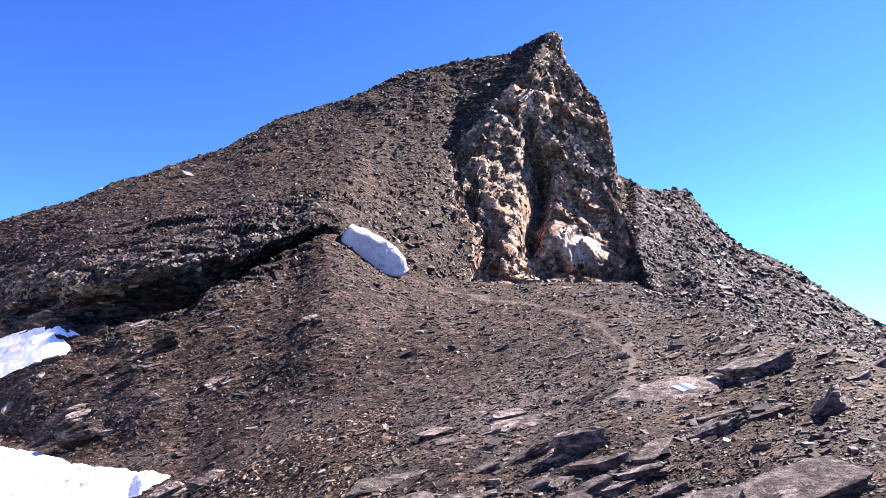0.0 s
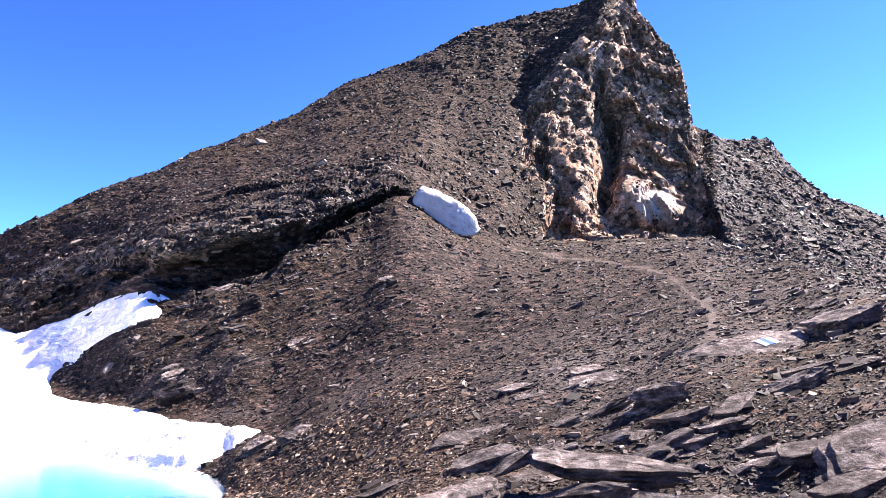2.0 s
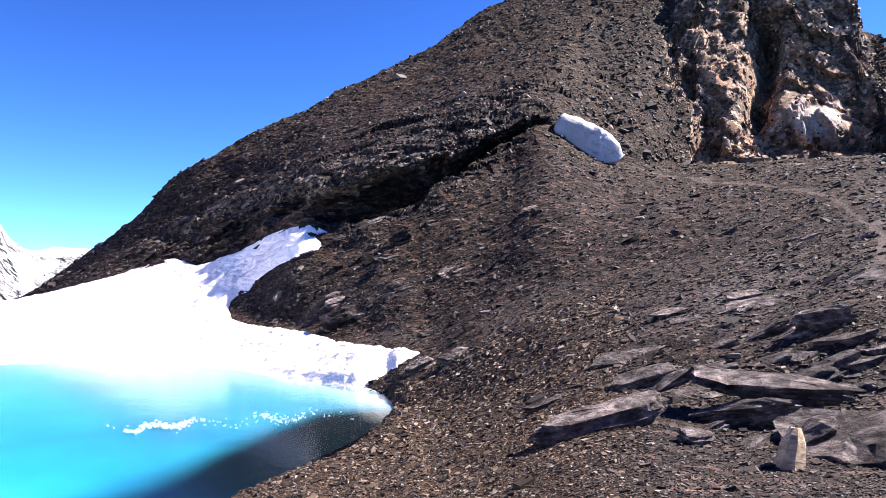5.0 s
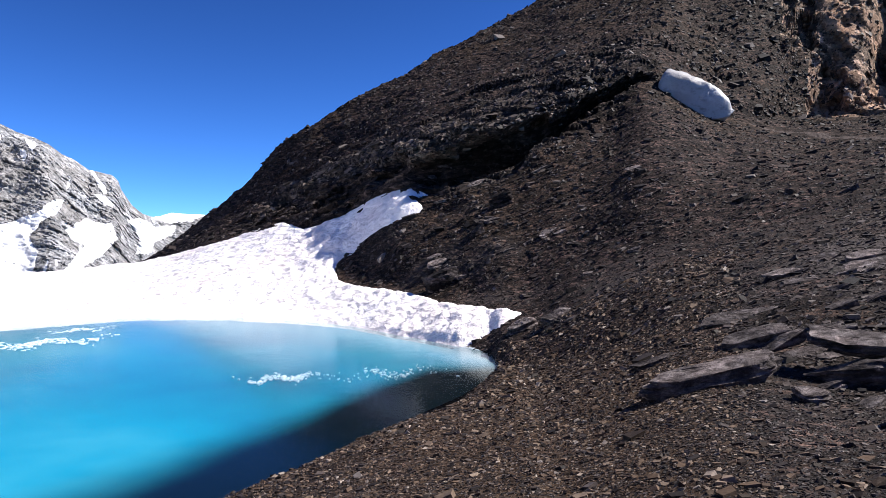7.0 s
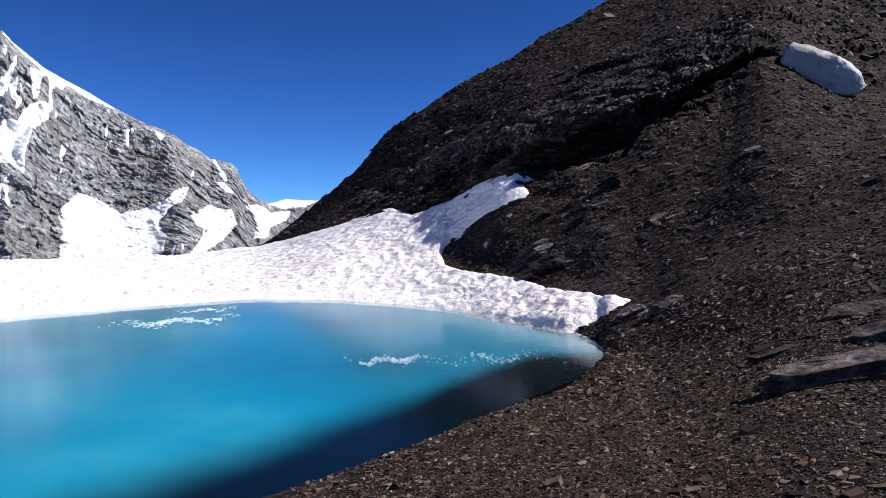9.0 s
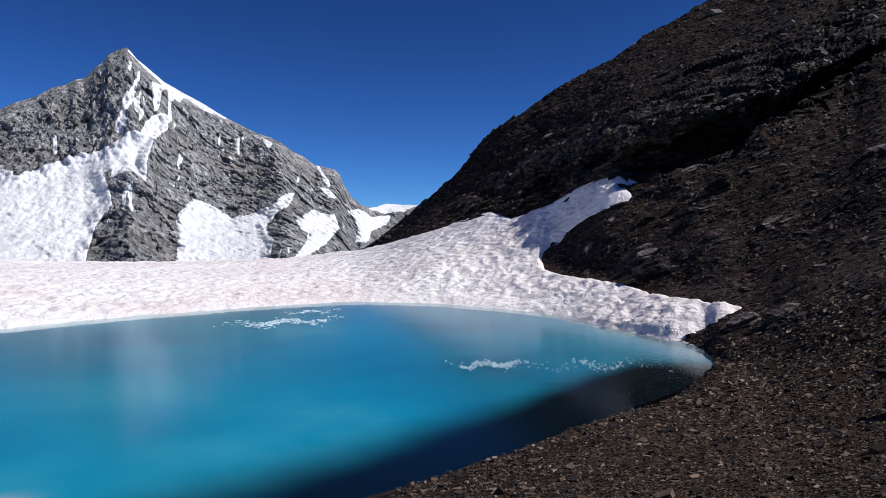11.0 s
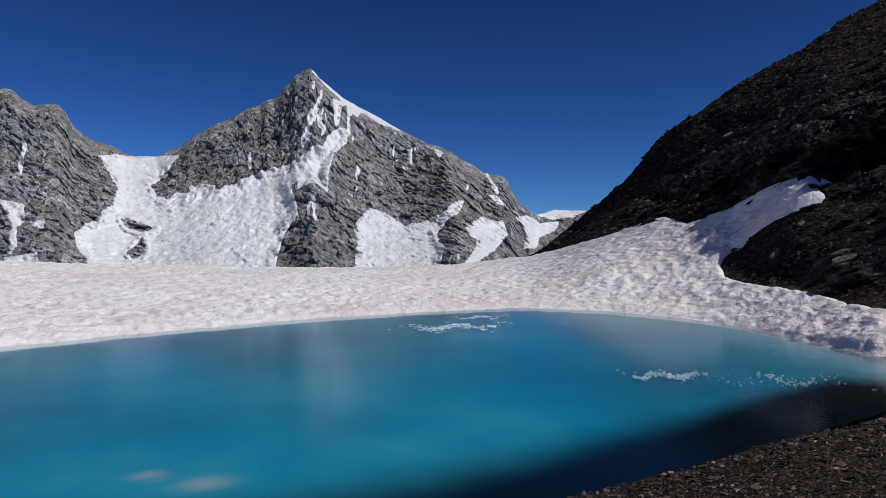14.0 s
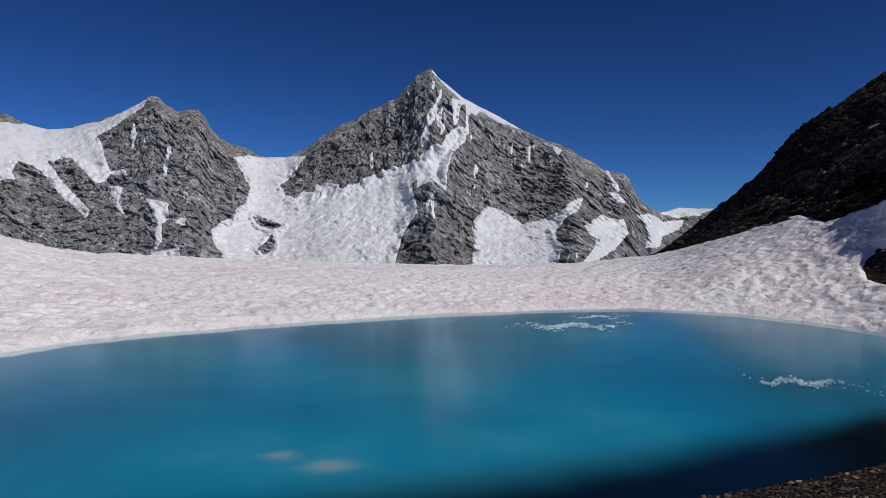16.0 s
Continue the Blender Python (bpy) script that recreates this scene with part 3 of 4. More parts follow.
cups = 0.2 * fractal(flat * np.array([1, 1, 0.3]), 1.2, 3, 0.7, 71, True) + 0.1 * fractal(flat * np.array([1, 1, 0.3]), 0.5, 2, 0.6, 73) + 0.1 * fractal(flat, 9, 3, 0.5, 75)
thick = 0.02 + np.clip(edge * 0.4, -0.6, 0.1) + cups * np.clip(edge * 2, 0, 1)
flat[:, 2] += thick
sf = grid_faces(*sd_.shape)
tagged(cut("snow_field", flat, sf, edge[sf].max(1) > -0.3, SNOW, smooth=True), "old white summer snow field with pinkish dust", "snow", kind="structure")

# ---- lake ----
turns = np.arange(0, 360, 3.0)
ring = [(-13.5 + 30 * math.sin(radians(t)), 17 + 32 * math.cos(radians(t)), 0) for t in turns[::-1]]
lake = mesh_object("water", ring, [list(range(len(ring)))], WATER)
lake.visible_shadow = False
tagged(lake, "clear turquoise meltwater lake", "lake", kind="structure")
ICE_EDGE = line((15, 18.3, 0), (20.3, 16.2, 0), (25.8, 16.1, 0), (28.2, 15, 0), (31.9, 13.3, 0), (34, 12.5, 0), (37.3, 11.2, 0), (43.2, 10, 0), (49, 9, 0), (56, 8.1, 0), (62, 7.5, 0), (75, 7.1, 0), (95, 6.9, 0), (140, 9.9, 0))
ia = np.arange(15, 140, 0.4)
inner = curve(ia, ICE_EDGE[:, 0], ICE_EDGE[:, 1])
outer = curve(ia, FAR_SHORE[:, 0], FAR_SHORE[:, 1]) + 2.5
steps = np.linspace(0, 1, 80)[:, None] ** 1.3
first_ = curve(ia, SHORE[:, 0], SHORE[:, 1]) - 0.3
idist = first_ + np.maximum(outer - first_, 0) * steps
bed = sheer(np.broadcast_to(ia, idist.shape), idist, 0 * idist).reshape(-1, 3)
past = (idist - inner).ravel() - 0.4 + 0.7 * fractal(bed, 5, 4, 0.6, 131)
milk = np.clip(past / 2.3 + 0.4, 0, 1)
milk = milk * milk * (3 - 2 * milk)
rim = np.clip(1 - ((outer - 2.5 - idist) / np.interp(ia, [18, 25, 32, 45], [4.5, 4.0, 3.0, 2.2])).ravel() + 0.5 * fractal(bed, 2.5, 3, 0.6, 133), 0, 1) * np.interp(bed[:, 0] * 0 + np.broadcast_to(ia, idist.shape).ravel(), [15, 18, 30, 50, 95], [0.9, 0.9, 0.7, 0.35, 0.3])
rim = np.maximum(rim, 0.3 * milk * np.exp(-np.maximum(outer - 2.5 - idist, 0).ravel() / 6))
stone_az, stone_d = np.broadcast_to(ia, idist.shape).ravel(), idist.ravel()
for saz, sdist, wide_, deep_ in ((80.6, 9.45, 1.2, 0.15), (77.2, 8.85, 1.9, 0.2)):
    rim = np.maximum(rim, 0.85 * np.exp(-((stone_az - saz) / wide_) ** 2 - ((stone_d - sdist) / deep_) ** 2))
bed[:, 2] = -0.05 - 0.03 * np.clip((idist - first_).ravel() / 2, 0, 1)
bed[:, 2] = np.maximum(bed[:, 2], -0.04 - 0.2 * np.maximum(outer - 2.5 - idist, -0.3).ravel())
tagged(mesh_object("lake_bed", bed, grid_faces(*idist.shape), SILT, smooth=True, zones={"milk": milk, "rim": 0.8 * rim}), "milky turquoise floor of the lake, dark along the beach", "lake bed", kind="structure")


# ---- far mountains ----
SKYLINE = line((38, 3600, 1.8), (41.1, 3600, 3.1), (42.4, 3572.22, 3.1), (43.6, 3505.56, 3.2), (44.5, 3300, 2.9), (45, 3190.62, 2.9), (45.6, 2850, 3.1), (46.3, 2850, 3.7), (47, 2850, 4.8), (47.2, 2850, 5.4), (47.6, 2850, 5.8), (48.5, 2850, 6), (49.1, 2850, 6.1), (50.1, 2850, 6.8), (50.8, 2850, 7.1), (51.6, 2850, 7.7), (52.5, 2850, 8.1), (53.5, 2850, 8.4), (54.5, 2850, 8.9), (55.8, 2850, 9.5), (57.2, 2850, 10.3), (58.7, 2850, 11), (60.1, 2850, 11.7), (61, 2850, 12.4), (62, 2850, 13.2), (62.3, 2850, 13.6), (62.6, 2850, 13.9), (63.3, 2850, 13.6), (63.8, 2850, 13.3), (64.2, 2850, 12.7), (64.7, 2850, 12.3), (65, 2850, 11.9), (65.4, 2850, 11.5), (65.9, 2850, 11.4), (66.5, 2850, 11), (67.4, 2850, 10.7), (67.8, 2850, 10.4), (68.4, 2850, 10), (69.1, 2850, 9.7), (69.6, 2850, 9.5), (70.1, 2850, 9.2), (71.2, 2850, 8.5), (72.2, 2850, 7.7), (73.8, 2850, 6.9), (75.4, 2850, 6.9), (75.9, 2850, 7), (76.7, 2850, 7.5), (77.4, 2850, 7.7), (78, 2850, 7.8), (78.6, 2850, 8.2), (79.3, 2850, 8.8), (79.7, 2850, 9.6), (80.2, 2850, 10.1), (80.8, 2850, 10.1), (81.6, 2850, 9.9), (82.4, 2850, 10.3), (82.9, 2850, 10.8), (83.4, 2850, 10.9), (83.8, 2850, 10.7), (84.2, 2850, 10.3), (85.2, 2850, 9.7), (86.9, 2850, 8.9), (88.8, 2850, 8.2), (90.1, 2850, 8), (91.2, 2850, 8.2), (91.9, 2850, 8.5), (92.5, 2850, 8.8), (93.9, 2850, 8.8), (98, 3000, 9), (106, 2900, 6), (116, 3000, 2))
FOOT = line((38, 2400, -2.5), (44, 2300, -2.5), (50, 1750, -3), (54, 1750, -3), (60, 1750, -3), (66, 1750, -3), (71, 1750, -3), (76, 1750, -3), (82, 1750, -3), (88, 1750, -3), (95, 1750, -3), (116, 2000, -3))
fa = np.arange(38, 116, 0.09)
fu = np.linspace(0, 1, 190)[:, None]
fd = np.interp(fa, FOOT[:, 0], FOOT[:, 1]) * (1 - fu) + np.interp(fa, SKYLINE[:, 0], SKYLINE[:, 1]) * fu
fe = np.interp(fa, FOOT[:, 0], FOOT[:, 2]) * (1 - fu) + np.interp(fa, SKYLINE[:, 0], SKYLINE[:, 2]) * fu
FAZ = np.broadcast_to(fa, fd.shape)
rockface = sheer(FAZ, fd, lift(fd, fe)).reshape(-1, 3)
fazv, felv = FAZ.ravel(), fe.ravel()
GLACIERS = [
    [(77.6, 6.7), (76.3, 6.8), (72.6, 7), (72.6, 6.8), (73.2, 6), (74.6, 4.7), (74.3, 4.1), (73.2, 3.4), (72.5, 4.2), (71.6, 4.1), (71.4, 4.9), (71, 4.4), (69.3, 4.5), (67.8, 5.2), (66.1, 6), (64.9, 6.3), (63.4, 7), (62.4, 7.7), (61.7, 7.5), (61.3, 8.4), (60.3, 9.2), (59.7, 8.7), (59.9, 8), (60.8, 7.1), (61.2, 6), (61.4, 4.2), (62.4, 4.8), (63.6, 4.6), (63.6, 5.2), (64.3, 4.7), (63.8, 3.8), (63.6, 2.6), (64.7, 1.2), (65.4, -1.4), (65.6, -2.8), (76.1, -2.6), (76.1, -1.3), (76.7, 0), (77.4, 0.9), (77.6, 1.7), (77.4, 2.8), (76.7, 3.3), (76.4, 4.4), (77, 5.6)],
    [(60.9, 11.3), (60.1, 11.4), (60.5, 9.2), (60.8, 9.1)],
    [(62.5, 13.7), (61.3, 12.8), (60.1, 11.8), (58.7, 11.1), (57.2, 10.3), (55.7, 9.5), (55.8, 9.4), (57.5, 10), (58.7, 10.7), (59.1, 10.2), (59.6, 10.7), (60.3, 11.5), (61.8, 12.9)],
    [(59.3, 1.9), (58.1, 3.3), (56.5, 2.9), (55.3, 2), (53.5, 2.5), (52.3, 2.7), (51.3, 3.6), (50.7, 3.7), (51.1, 2.7), (52.1, 2.2), (52.8, 1.2), (52.3, -0), (52.6, -1.3), (52.8, -3), (59.4, -2.9), (59.1, 0.5)],
    [(50.5, 1.7), (49.3, 2.6), (47.6, 2.3), (47.3, 1.2), (48.3, -0), (50.1, -1.3), (50.8, -1.5), (49.3, 0.7), (50.2, 1.1)],
    [(48.8, 4.3), (48.2, 4.4), (47.5, 3.5), (48.1, 3.6)],
    [(49, 6), (48.8, 6), (47.9, 4.4), (48.2, 4.3)],
    [(46.6, 2.5), (45.8, 2.7), (44.6, 2.1), (43.2, 2.2), (43.6, 1.5), (44.8, 1), (45, 0.2), (46.1, -0), (45.7, 1.2)],
    [(45, 2.8), (43.6, 3.2), (42.4, 3.2), (41.1, 3.1), (42.1, 2.6), (43.6, 2.3)],
    [(55.1, 8.1), (54.7, 8.1), (54.8, 6.9), (55.1, 7.1)],
    [(53, 7.9), (52.4, 7.5), (52.6, 6.7), (52.8, 7.3)],
    [(53.3, 7.1), (53, 6.9), (53.1, 6.2)],
    [(55.5, 6.8), (55.2, 6.5), (55.5, 6)],
    [(63.3, 8.5), (63, 8.7), (63.1, 7.8), (63.3, 7.8)],
    [(62.1, 10.1), (61.7, 10.2), (61.9, 9.1), (62, 9.1)],
    [(67.3, 7.3), (67.1, 7.3), (67.1, 6.2), (67.2, 6.2)],
    [(93.9, 8), (91.2, 8.3), (90.1, 8.1), (88.8, 8.2), (86.9, 8.8), (85.2, 9.7), (83.8, 10.6), (84, 10), (85.6, 8.7), (87.1, 7.7), (86.6, 6.9), (86.5, 6), (86.2, 5.4), (85.2, 5.3), (85, 4.9), (86.1, 5.2), (86.5, 4.6), (87.1, 4.3), (87.9, 5.3), (88.8, 6.1), (90.1, 5.7), (89.5, 4.8), (88.4, 3.5), (87.5, 2.4), (87.7, 2), (89, 3.2), (89.7, 4), (90.4, 5), (91.8, 5.6), (92.2, 4.9), (92, 4.4), (93.9, 4.2)],
    [(86.2, 4.3), (85.3, 4), (85.6, 3.1), (85.1, 2.1), (85.6, 2.5), (85.9, 3.4)],
    [(83.8, 3.5), (83.2, 3.3), (82.2, 2.9), (82.3, 1.9), (82.7, 1.5), (82.7, 0.2), (83.1, -0.3), (83.1, 1), (82.9, 1.7), (83.6, 3)],
    [(81.9, 1.9), (81, 1.7), (81.1, 1.2), (81.7, 1.4)],
    [(83.4, -0.5), (81.5, -0.4), (81.3, -2), (83.3, -2)],
    [(93.9, 0.9), (92.2, 0.2), (90.6, -0.2), (89.7, -1.9), (93.8, -1.9)],
    [(77.7, 6.7), (75.8, 6.8), (72.2, 7), (72.9, 6), (74.2, 4.7), (73.8, 3.9), (72.9, 3.6), (71.6, 4.2), (70.9, 4.9), (69.7, 4.7), (69.6, -2.3), (78.1, -2.2), (79, 0.2), (79.2, 1.2), (78.2, 2), (76.5, 2.9), (75.8, 3.8), (76.5, 5.2)],
]
ISLES = [
    [(76.2, 2.3), (73.9, 1.6), (75, 1.3), (75.9, 1.7)],
    [(75.8, -0.2), (74.7, 1), (74.6, -0.2), (75.4, -0.6)],
    [(81.3, 0.1), (79.7, 0.6), (78.3, -0.7), (78.5, -2), (81.3, -2)],
]
mask = np.full(fazv.shape, -9.0)
for g in GLACIERS:
    mask = np.maximum(mask, inside(fazv, felv, g))
mask = np.where(mask > -3, mask + 0.02 + 0.24 * fractal(rockface, 70, 6, 0.75, 101) - 0.5 * np.clip(fractal(rockface * np.array([1, 1, 1.6]), 120, 4, 0.65, 105) - 0.32, 0, 1), mask)
isles = np.full(fazv.shape, -9.0)
for g in ISLES:
    isles = np.maximum(isles, inside(fazv, felv, g))
mask = np.where(isles > -0.3, np.minimum(mask, -isles + 0.2 * fractal(rockface, 60, 4, 0.7, 103)), mask)
# thin couloirs and flecks on the faces
runs = fractal(sheer(fazv + 0.12 * felv, 2800 + 0 * fazv, 49 * felv) * np.array([1, 1, 0.3]), 45, 3, 0.6, 121)
where = np.interp(fazv, [46, 49, 54, 61, 64, 66, 77, 82, 90], [0.3, 0.25, 0.2, 0.42, 0.3, -0.1, -0.1, 0.1, 0.25]) + np.interp(felv, [0, 4, 8, 12, 15], [-0.2, -0.12, 0.02, 0.14, 0.12])
mask = np.maximum(mask, (runs + 0.55 * where - 0.47) * 1.3)
jag = np.clip((1 - fu) / 0.1, 0.08, 1) * np.ones_like(fd)
lean_ = np.stack([rockface[:, 0] + 0.35 * rockface[:, 2], rockface[:, 1] + 0.2 * rockface[:, 2], 0.42 * rockface[:, 2]], -1)
ribs = 34 * fractal(rockface * np.array([1, 1, 0.5]), 520, 5, 0.6, 81, True) + 15 * fractal(lean_, 95, 5, 0.75, 91, True)
ribs += 55 * (np.exp(-((fazv - 62.2 + 0.12 * felv) / 1.6) ** 2) + np.exp(-((fazv - 51.4 - 0.1 * felv) / 1.2) ** 2) - np.exp(-((fazv - 56.3) / 2.0) ** 2) + 0.8 * np.exp(-((fazv - 81.4) / 1.6) ** 2))
ribs += 7 * facets(lean_, 90, 93) + 7 * facets(lean_, 38, 95) + 5.5 * facets(lean_, 17, 97)
ribs = ribs * (1 - 0.75 * np.clip(mask * 1.2, 0, 1))
toward = np.stack([np.sin(np.radians(fazv)), -np.cos(np.radians(fazv)), 0.15 + 0 * fazv], -1)
crags = rockface + toward * (ribs * jag.ravel())[:, None]
ff = grid_faces(*fd.shape)
tagged(mesh_object("far_mountain", crags, ff, FARROCK), "distant grey rock pyramid peak and ridges", "mountain", kind="structure")
fine_ice = 15 * fractal(rockface * np.array([1, 1, 1.9]), 42, 4, 0.75, 111, True) * np.interp(felv, [-1, 3, 6, 8], [1, 0.7, 0.35, 0.1])
sheet = crags + toward * (np.clip(mask * 35, -25, 5) + fine_ice * np.clip(mask * 2, 0, 1))[:, None]
tagged(cut("glacier", sheet, ff, mask[ff].max(1) > -0.3, FARSNOW, smooth=True), "distant white hanging glaciers and snow couloirs", "glacier", kind="structure")


# ---- loose stones ----
def terrain(az, el):
    """Place and normal of the ground at a bearing and elevation angle from the stand."""
    col = int(np.argmin(np.abs(bearings - az)))
    rise = np.degrees(np.arctan2(land.reshape(*dist.shape, 3)[:, col, 2] - EYE, np.maximum(dist[:, col], 0.01)))
    row = int(np.argmax(rise[8:] >= el)) + 8
    p = land.reshape(*dist.shape, 3)
    u, v = p[min(row + 4, len(p) - 1), col] - p[row - 4, col], p[row, min(col + 4, p.shape[1] - 1)] - p[row, max(col - 4, 0)]
    n = np.cross(v, u)
    return p[row, col], n / np.linalg.norm(n)


rng = np.random.default_rng(5)



def scatter(name, label, count, arc, spread, least, most, keep, thick=(0.12, 0.4), tilt=0.45, mat=None):
    """Flat broken stones strewn over the ground, thickest where it is near."""
    corners = land[faces]
    mid = corners.mean(1)
    r = np.linalg.norm(mid - np.array([0, 0, EYE]), axis=1)
    nrm = np.cross(corners[:, 1] - corners[:, 0], corners[:, 3] - corners[:, 0])
    area = np.linalg.norm(nrm, axis=1)
    nrm /= area[:, None] + 1e-9
    nrm[nrm[:, 2] < 0] *= -1
    seen = np.abs(((np.array([0, 0, EYE]) - mid) / r[:, None] * nrm).sum(1))
    fa_, fe_ = az_v[faces].mean(1), el_v[faces].mean(1)
    w = area * (0.15 + seen) / r ** 2 * keep(fa_, fe_, mid, r)
    pick = rng.choice(len(w), count, p=w / w.sum())
    a, b = rng.random((2, count, 1))
    c = corners[pick]
    at = c[:, 0] * (1 - a) * (1 - b) + c[:, 1] * a * (1 - b) + c[:, 2] * a * b + c[:, 3] * (1 - a) * b
    length = np.clip(arc * np.exp(rng.normal(0, spread, count)) * r[pick] / 1245, least, most)
    n = nrm[pick] * 0.6 + np.array([-0.12, -0.05, 0.5]) + rng.normal(0, tilt, (count, 3)) * 0.6
    n /= np.linalg.norm(n, axis=1)[:, None]
    t = np.array([0.85, 0.3, 0.25]) + rng.normal(0, 0.55, (count, 3))
    t -= n * (t * n).sum(1)[:, None]
    t /= np.linalg.norm(t, axis=1)[:, None]
    s_ = np.cross(n, t)
    wide = length * rng.uniform(0.45, 0.9, count)
    high_ = length * rng.uniform(*thick, count)
    sx, sy = np.array([-1, 1, 1, -1, -1, 1, 1, -1]), np.array([-1, -1, 1, 1, -1, -1, 1, 1])
    sz = np.array([-0.9, -0.9, -0.9, -0.9, 1, 1, 1, 1])
    jit = rng.uniform(0.45, 1.1, (count, 8, 3))
    local = np.stack([sx * jit[:, :, 0] * length[:, None] / 2, sy * jit[:, :, 1] * wide[:, None] / 2, sz * (0.4 + 0.6 * jit[:, :, 2]) * high_[:, None]], -1)
    v = at[:, None, :] + local[..., :1] * t[:, None] + local[..., 1:2] * s_[:, None] + local[..., 2:] * n[:, None]
    quad = np.array([[4, 5, 6, 7], [0, 1, 5, 4], [1, 2, 6, 5], [2, 3, 7, 6], [3, 0, 4, 7]])
    f = (np.arange(count)[:, None, None] * 8 + quad).reshape(-1, 4)
    ob = mesh_object(name, v.reshape(-1, 3), f, mat or CHIPS)
    return tagged(ob, label, "stones", kind="stuff")


def on_scree(az, el, mid, r):
    snowy = inside(az, el, snow_ring) > -0.1
    ok = (mid[:, 2] > -0.25) & ~snowy & (az < 49.5) & (r < 135) & (r > 3)
    rocks_ = np.interp(inside(az, el, cliff_ring), [-0.3, 0.2], [1, 0.03])
    rocks_ *= np.where((az > 8) & (az < 38) & (mid[:, 2] > 6) & (np.abs(el - np.interp(az, LEDGE[:, 0], LEDGE[:, 2]) + 0.8) < 1.6), 0.25, 1)
    rocks_ = rocks_ * np.where((az < -16) & (r > 36), 0.25, 1)
    trail = off_trail(az, el)
    rocks_ = rocks_ * np.clip((r - 2.8) / 2.5, 0, 1) * np.clip((az + 37.8) / 3, 0.1, 1)
    return ok * rocks_ * np.clip(trail * 2.2 - 0.4, 0.12, 1)


scatter("scree_stones", "countless flat shale stones of grey and brown", 135000, 3.3, 0.5, 0.022, 0.45, on_scree, (0.08, 0.32), 0.5)
scatter("beach_stones", "rusty brown broken gravel of the lake beach", 36000, 3.9, 0.5, 0.016, 0.2, lambda az, el, mid, r: on_scree(az, el, mid, r) * (r < 18) * (az > 2), (0.12, 0.4), 0.5, RUSTCHIPS)
scatter("slope_stones", "coarse broken grey stones among the slate slabs", 11000, 5.4, 0.55, 0.024, 0.3, lambda az, el, mid, r: on_scree(az, el, mid, r) * (r < 19) * (az < 4), (0.06, 0.27), 0.42)
scatter("shore_stones", "broken brown gravel of the shore round the stand", 14000, 14.0, 0.5, 0.02, 0.14, lambda az, el, mid, r: (mid[:, 2] > 0.02) * (r < 16) * ((az > 49) | (az < -36) | (r < 5)) * np.clip(r / 5, 0.1, 1) ** 2, (0.08, 0.3), 0.42, RUSTCHIPS)
CLIFFCHIPS = chips("cliff_blocks", [(0.0, (0.018, 0.0125, 0.0095)), (0.4, (0.06, 0.041, 0.03)), (0.7, (0.135, 0.09, 0.064)), (0.92, (0.23, 0.155, 0.11)), (1.0, (0.33, 0.26, 0.21))])
LEDGECHIPS = chips("ledge_blocks", [(0.0, (0.011, 0.0085, 0.0075)), (0.5, (0.042, 0.031, 0.027)), (0.8, (0.105, 0.082, 0.07)), (1.0, (0.24, 0.195, 0.165))])


def on_cliff(az, el, mid, r):
    bulge = np.exp(-((az + 11.9) / 2.4) ** 2 - ((el - 12.0) / 2.2) ** 2)
    cave = np.exp(-((az + 8.6) / 0.6) ** 2 - ((el - 16.6) / 2.2) ** 2)
    return (inside(az, el, cliff_ring) > 0.15) * (r < 100) * (r > 40) * np.clip(1 - 1.1 * bulge - 0.8 * cave, 0.03, 1)


def on_ledge(az, el, mid, r):
    lip_el = np.interp(az, LEDGE[:, 0], LEDGE[:, 2])
    return (r > 28) * (r < 75) * np.exp(-((el - lip_el - 0.35) / 0.55) ** 2) * np.interp(az, [9, 12, 24, 34, 39], [0, 0.6, 1, 1, 0])


SPURCHIPS = chips("spur_stones", [(0.0, (0.005, 0.005, 0.0058)), (0.45, (0.0125, 0.0115, 0.0125)), (0.8, (0.031, 0.0287, 0.0305)), (1.0, (0.09, 0.085, 0.088))])
scatter("spur_stones", "countless dark grey broken stones of the rock spur", 22000, 2.5, 0.6, 0.08, 0.8, lambda az, el, mid, r: (az < -15.5) * (az > -37) * (r > 34) * (r < 120) * 1.0, (0.15, 0.5), 0.6, SPURCHIPS)
scatter("cliff_rubble", "small broken tan and brown stones in the cliff", 6500, 3.2, 0.55, 0.08, 0.6, on_cliff, (0.2, 0.5), 0.9, CLIFFCHIPS)
scatter("ledge_blocks", "flat broken blocks along the lip of the ledge", 4500, 5.0, 0.5, 0.1, 0.7, on_ledge, (0.1, 0.26), 0.3, LEDGECHIPS)
scatter("scree_plates", "larger broken shale plates among the scree", 2600, 10.0, 0.4, 0.05, 0.9, on_scree, (0.08, 0.24), 0.3)


# ---- the things ----
def part(name, bm, mat, parent=None, label=""):
    me = bpy.data.meshes.new(name)
    bm.to_mesh(me)
    bm.free()
    me.materials.append(mat)
    ob = new(name, me)
    ob.parent = parent
    return tagged(ob, label)


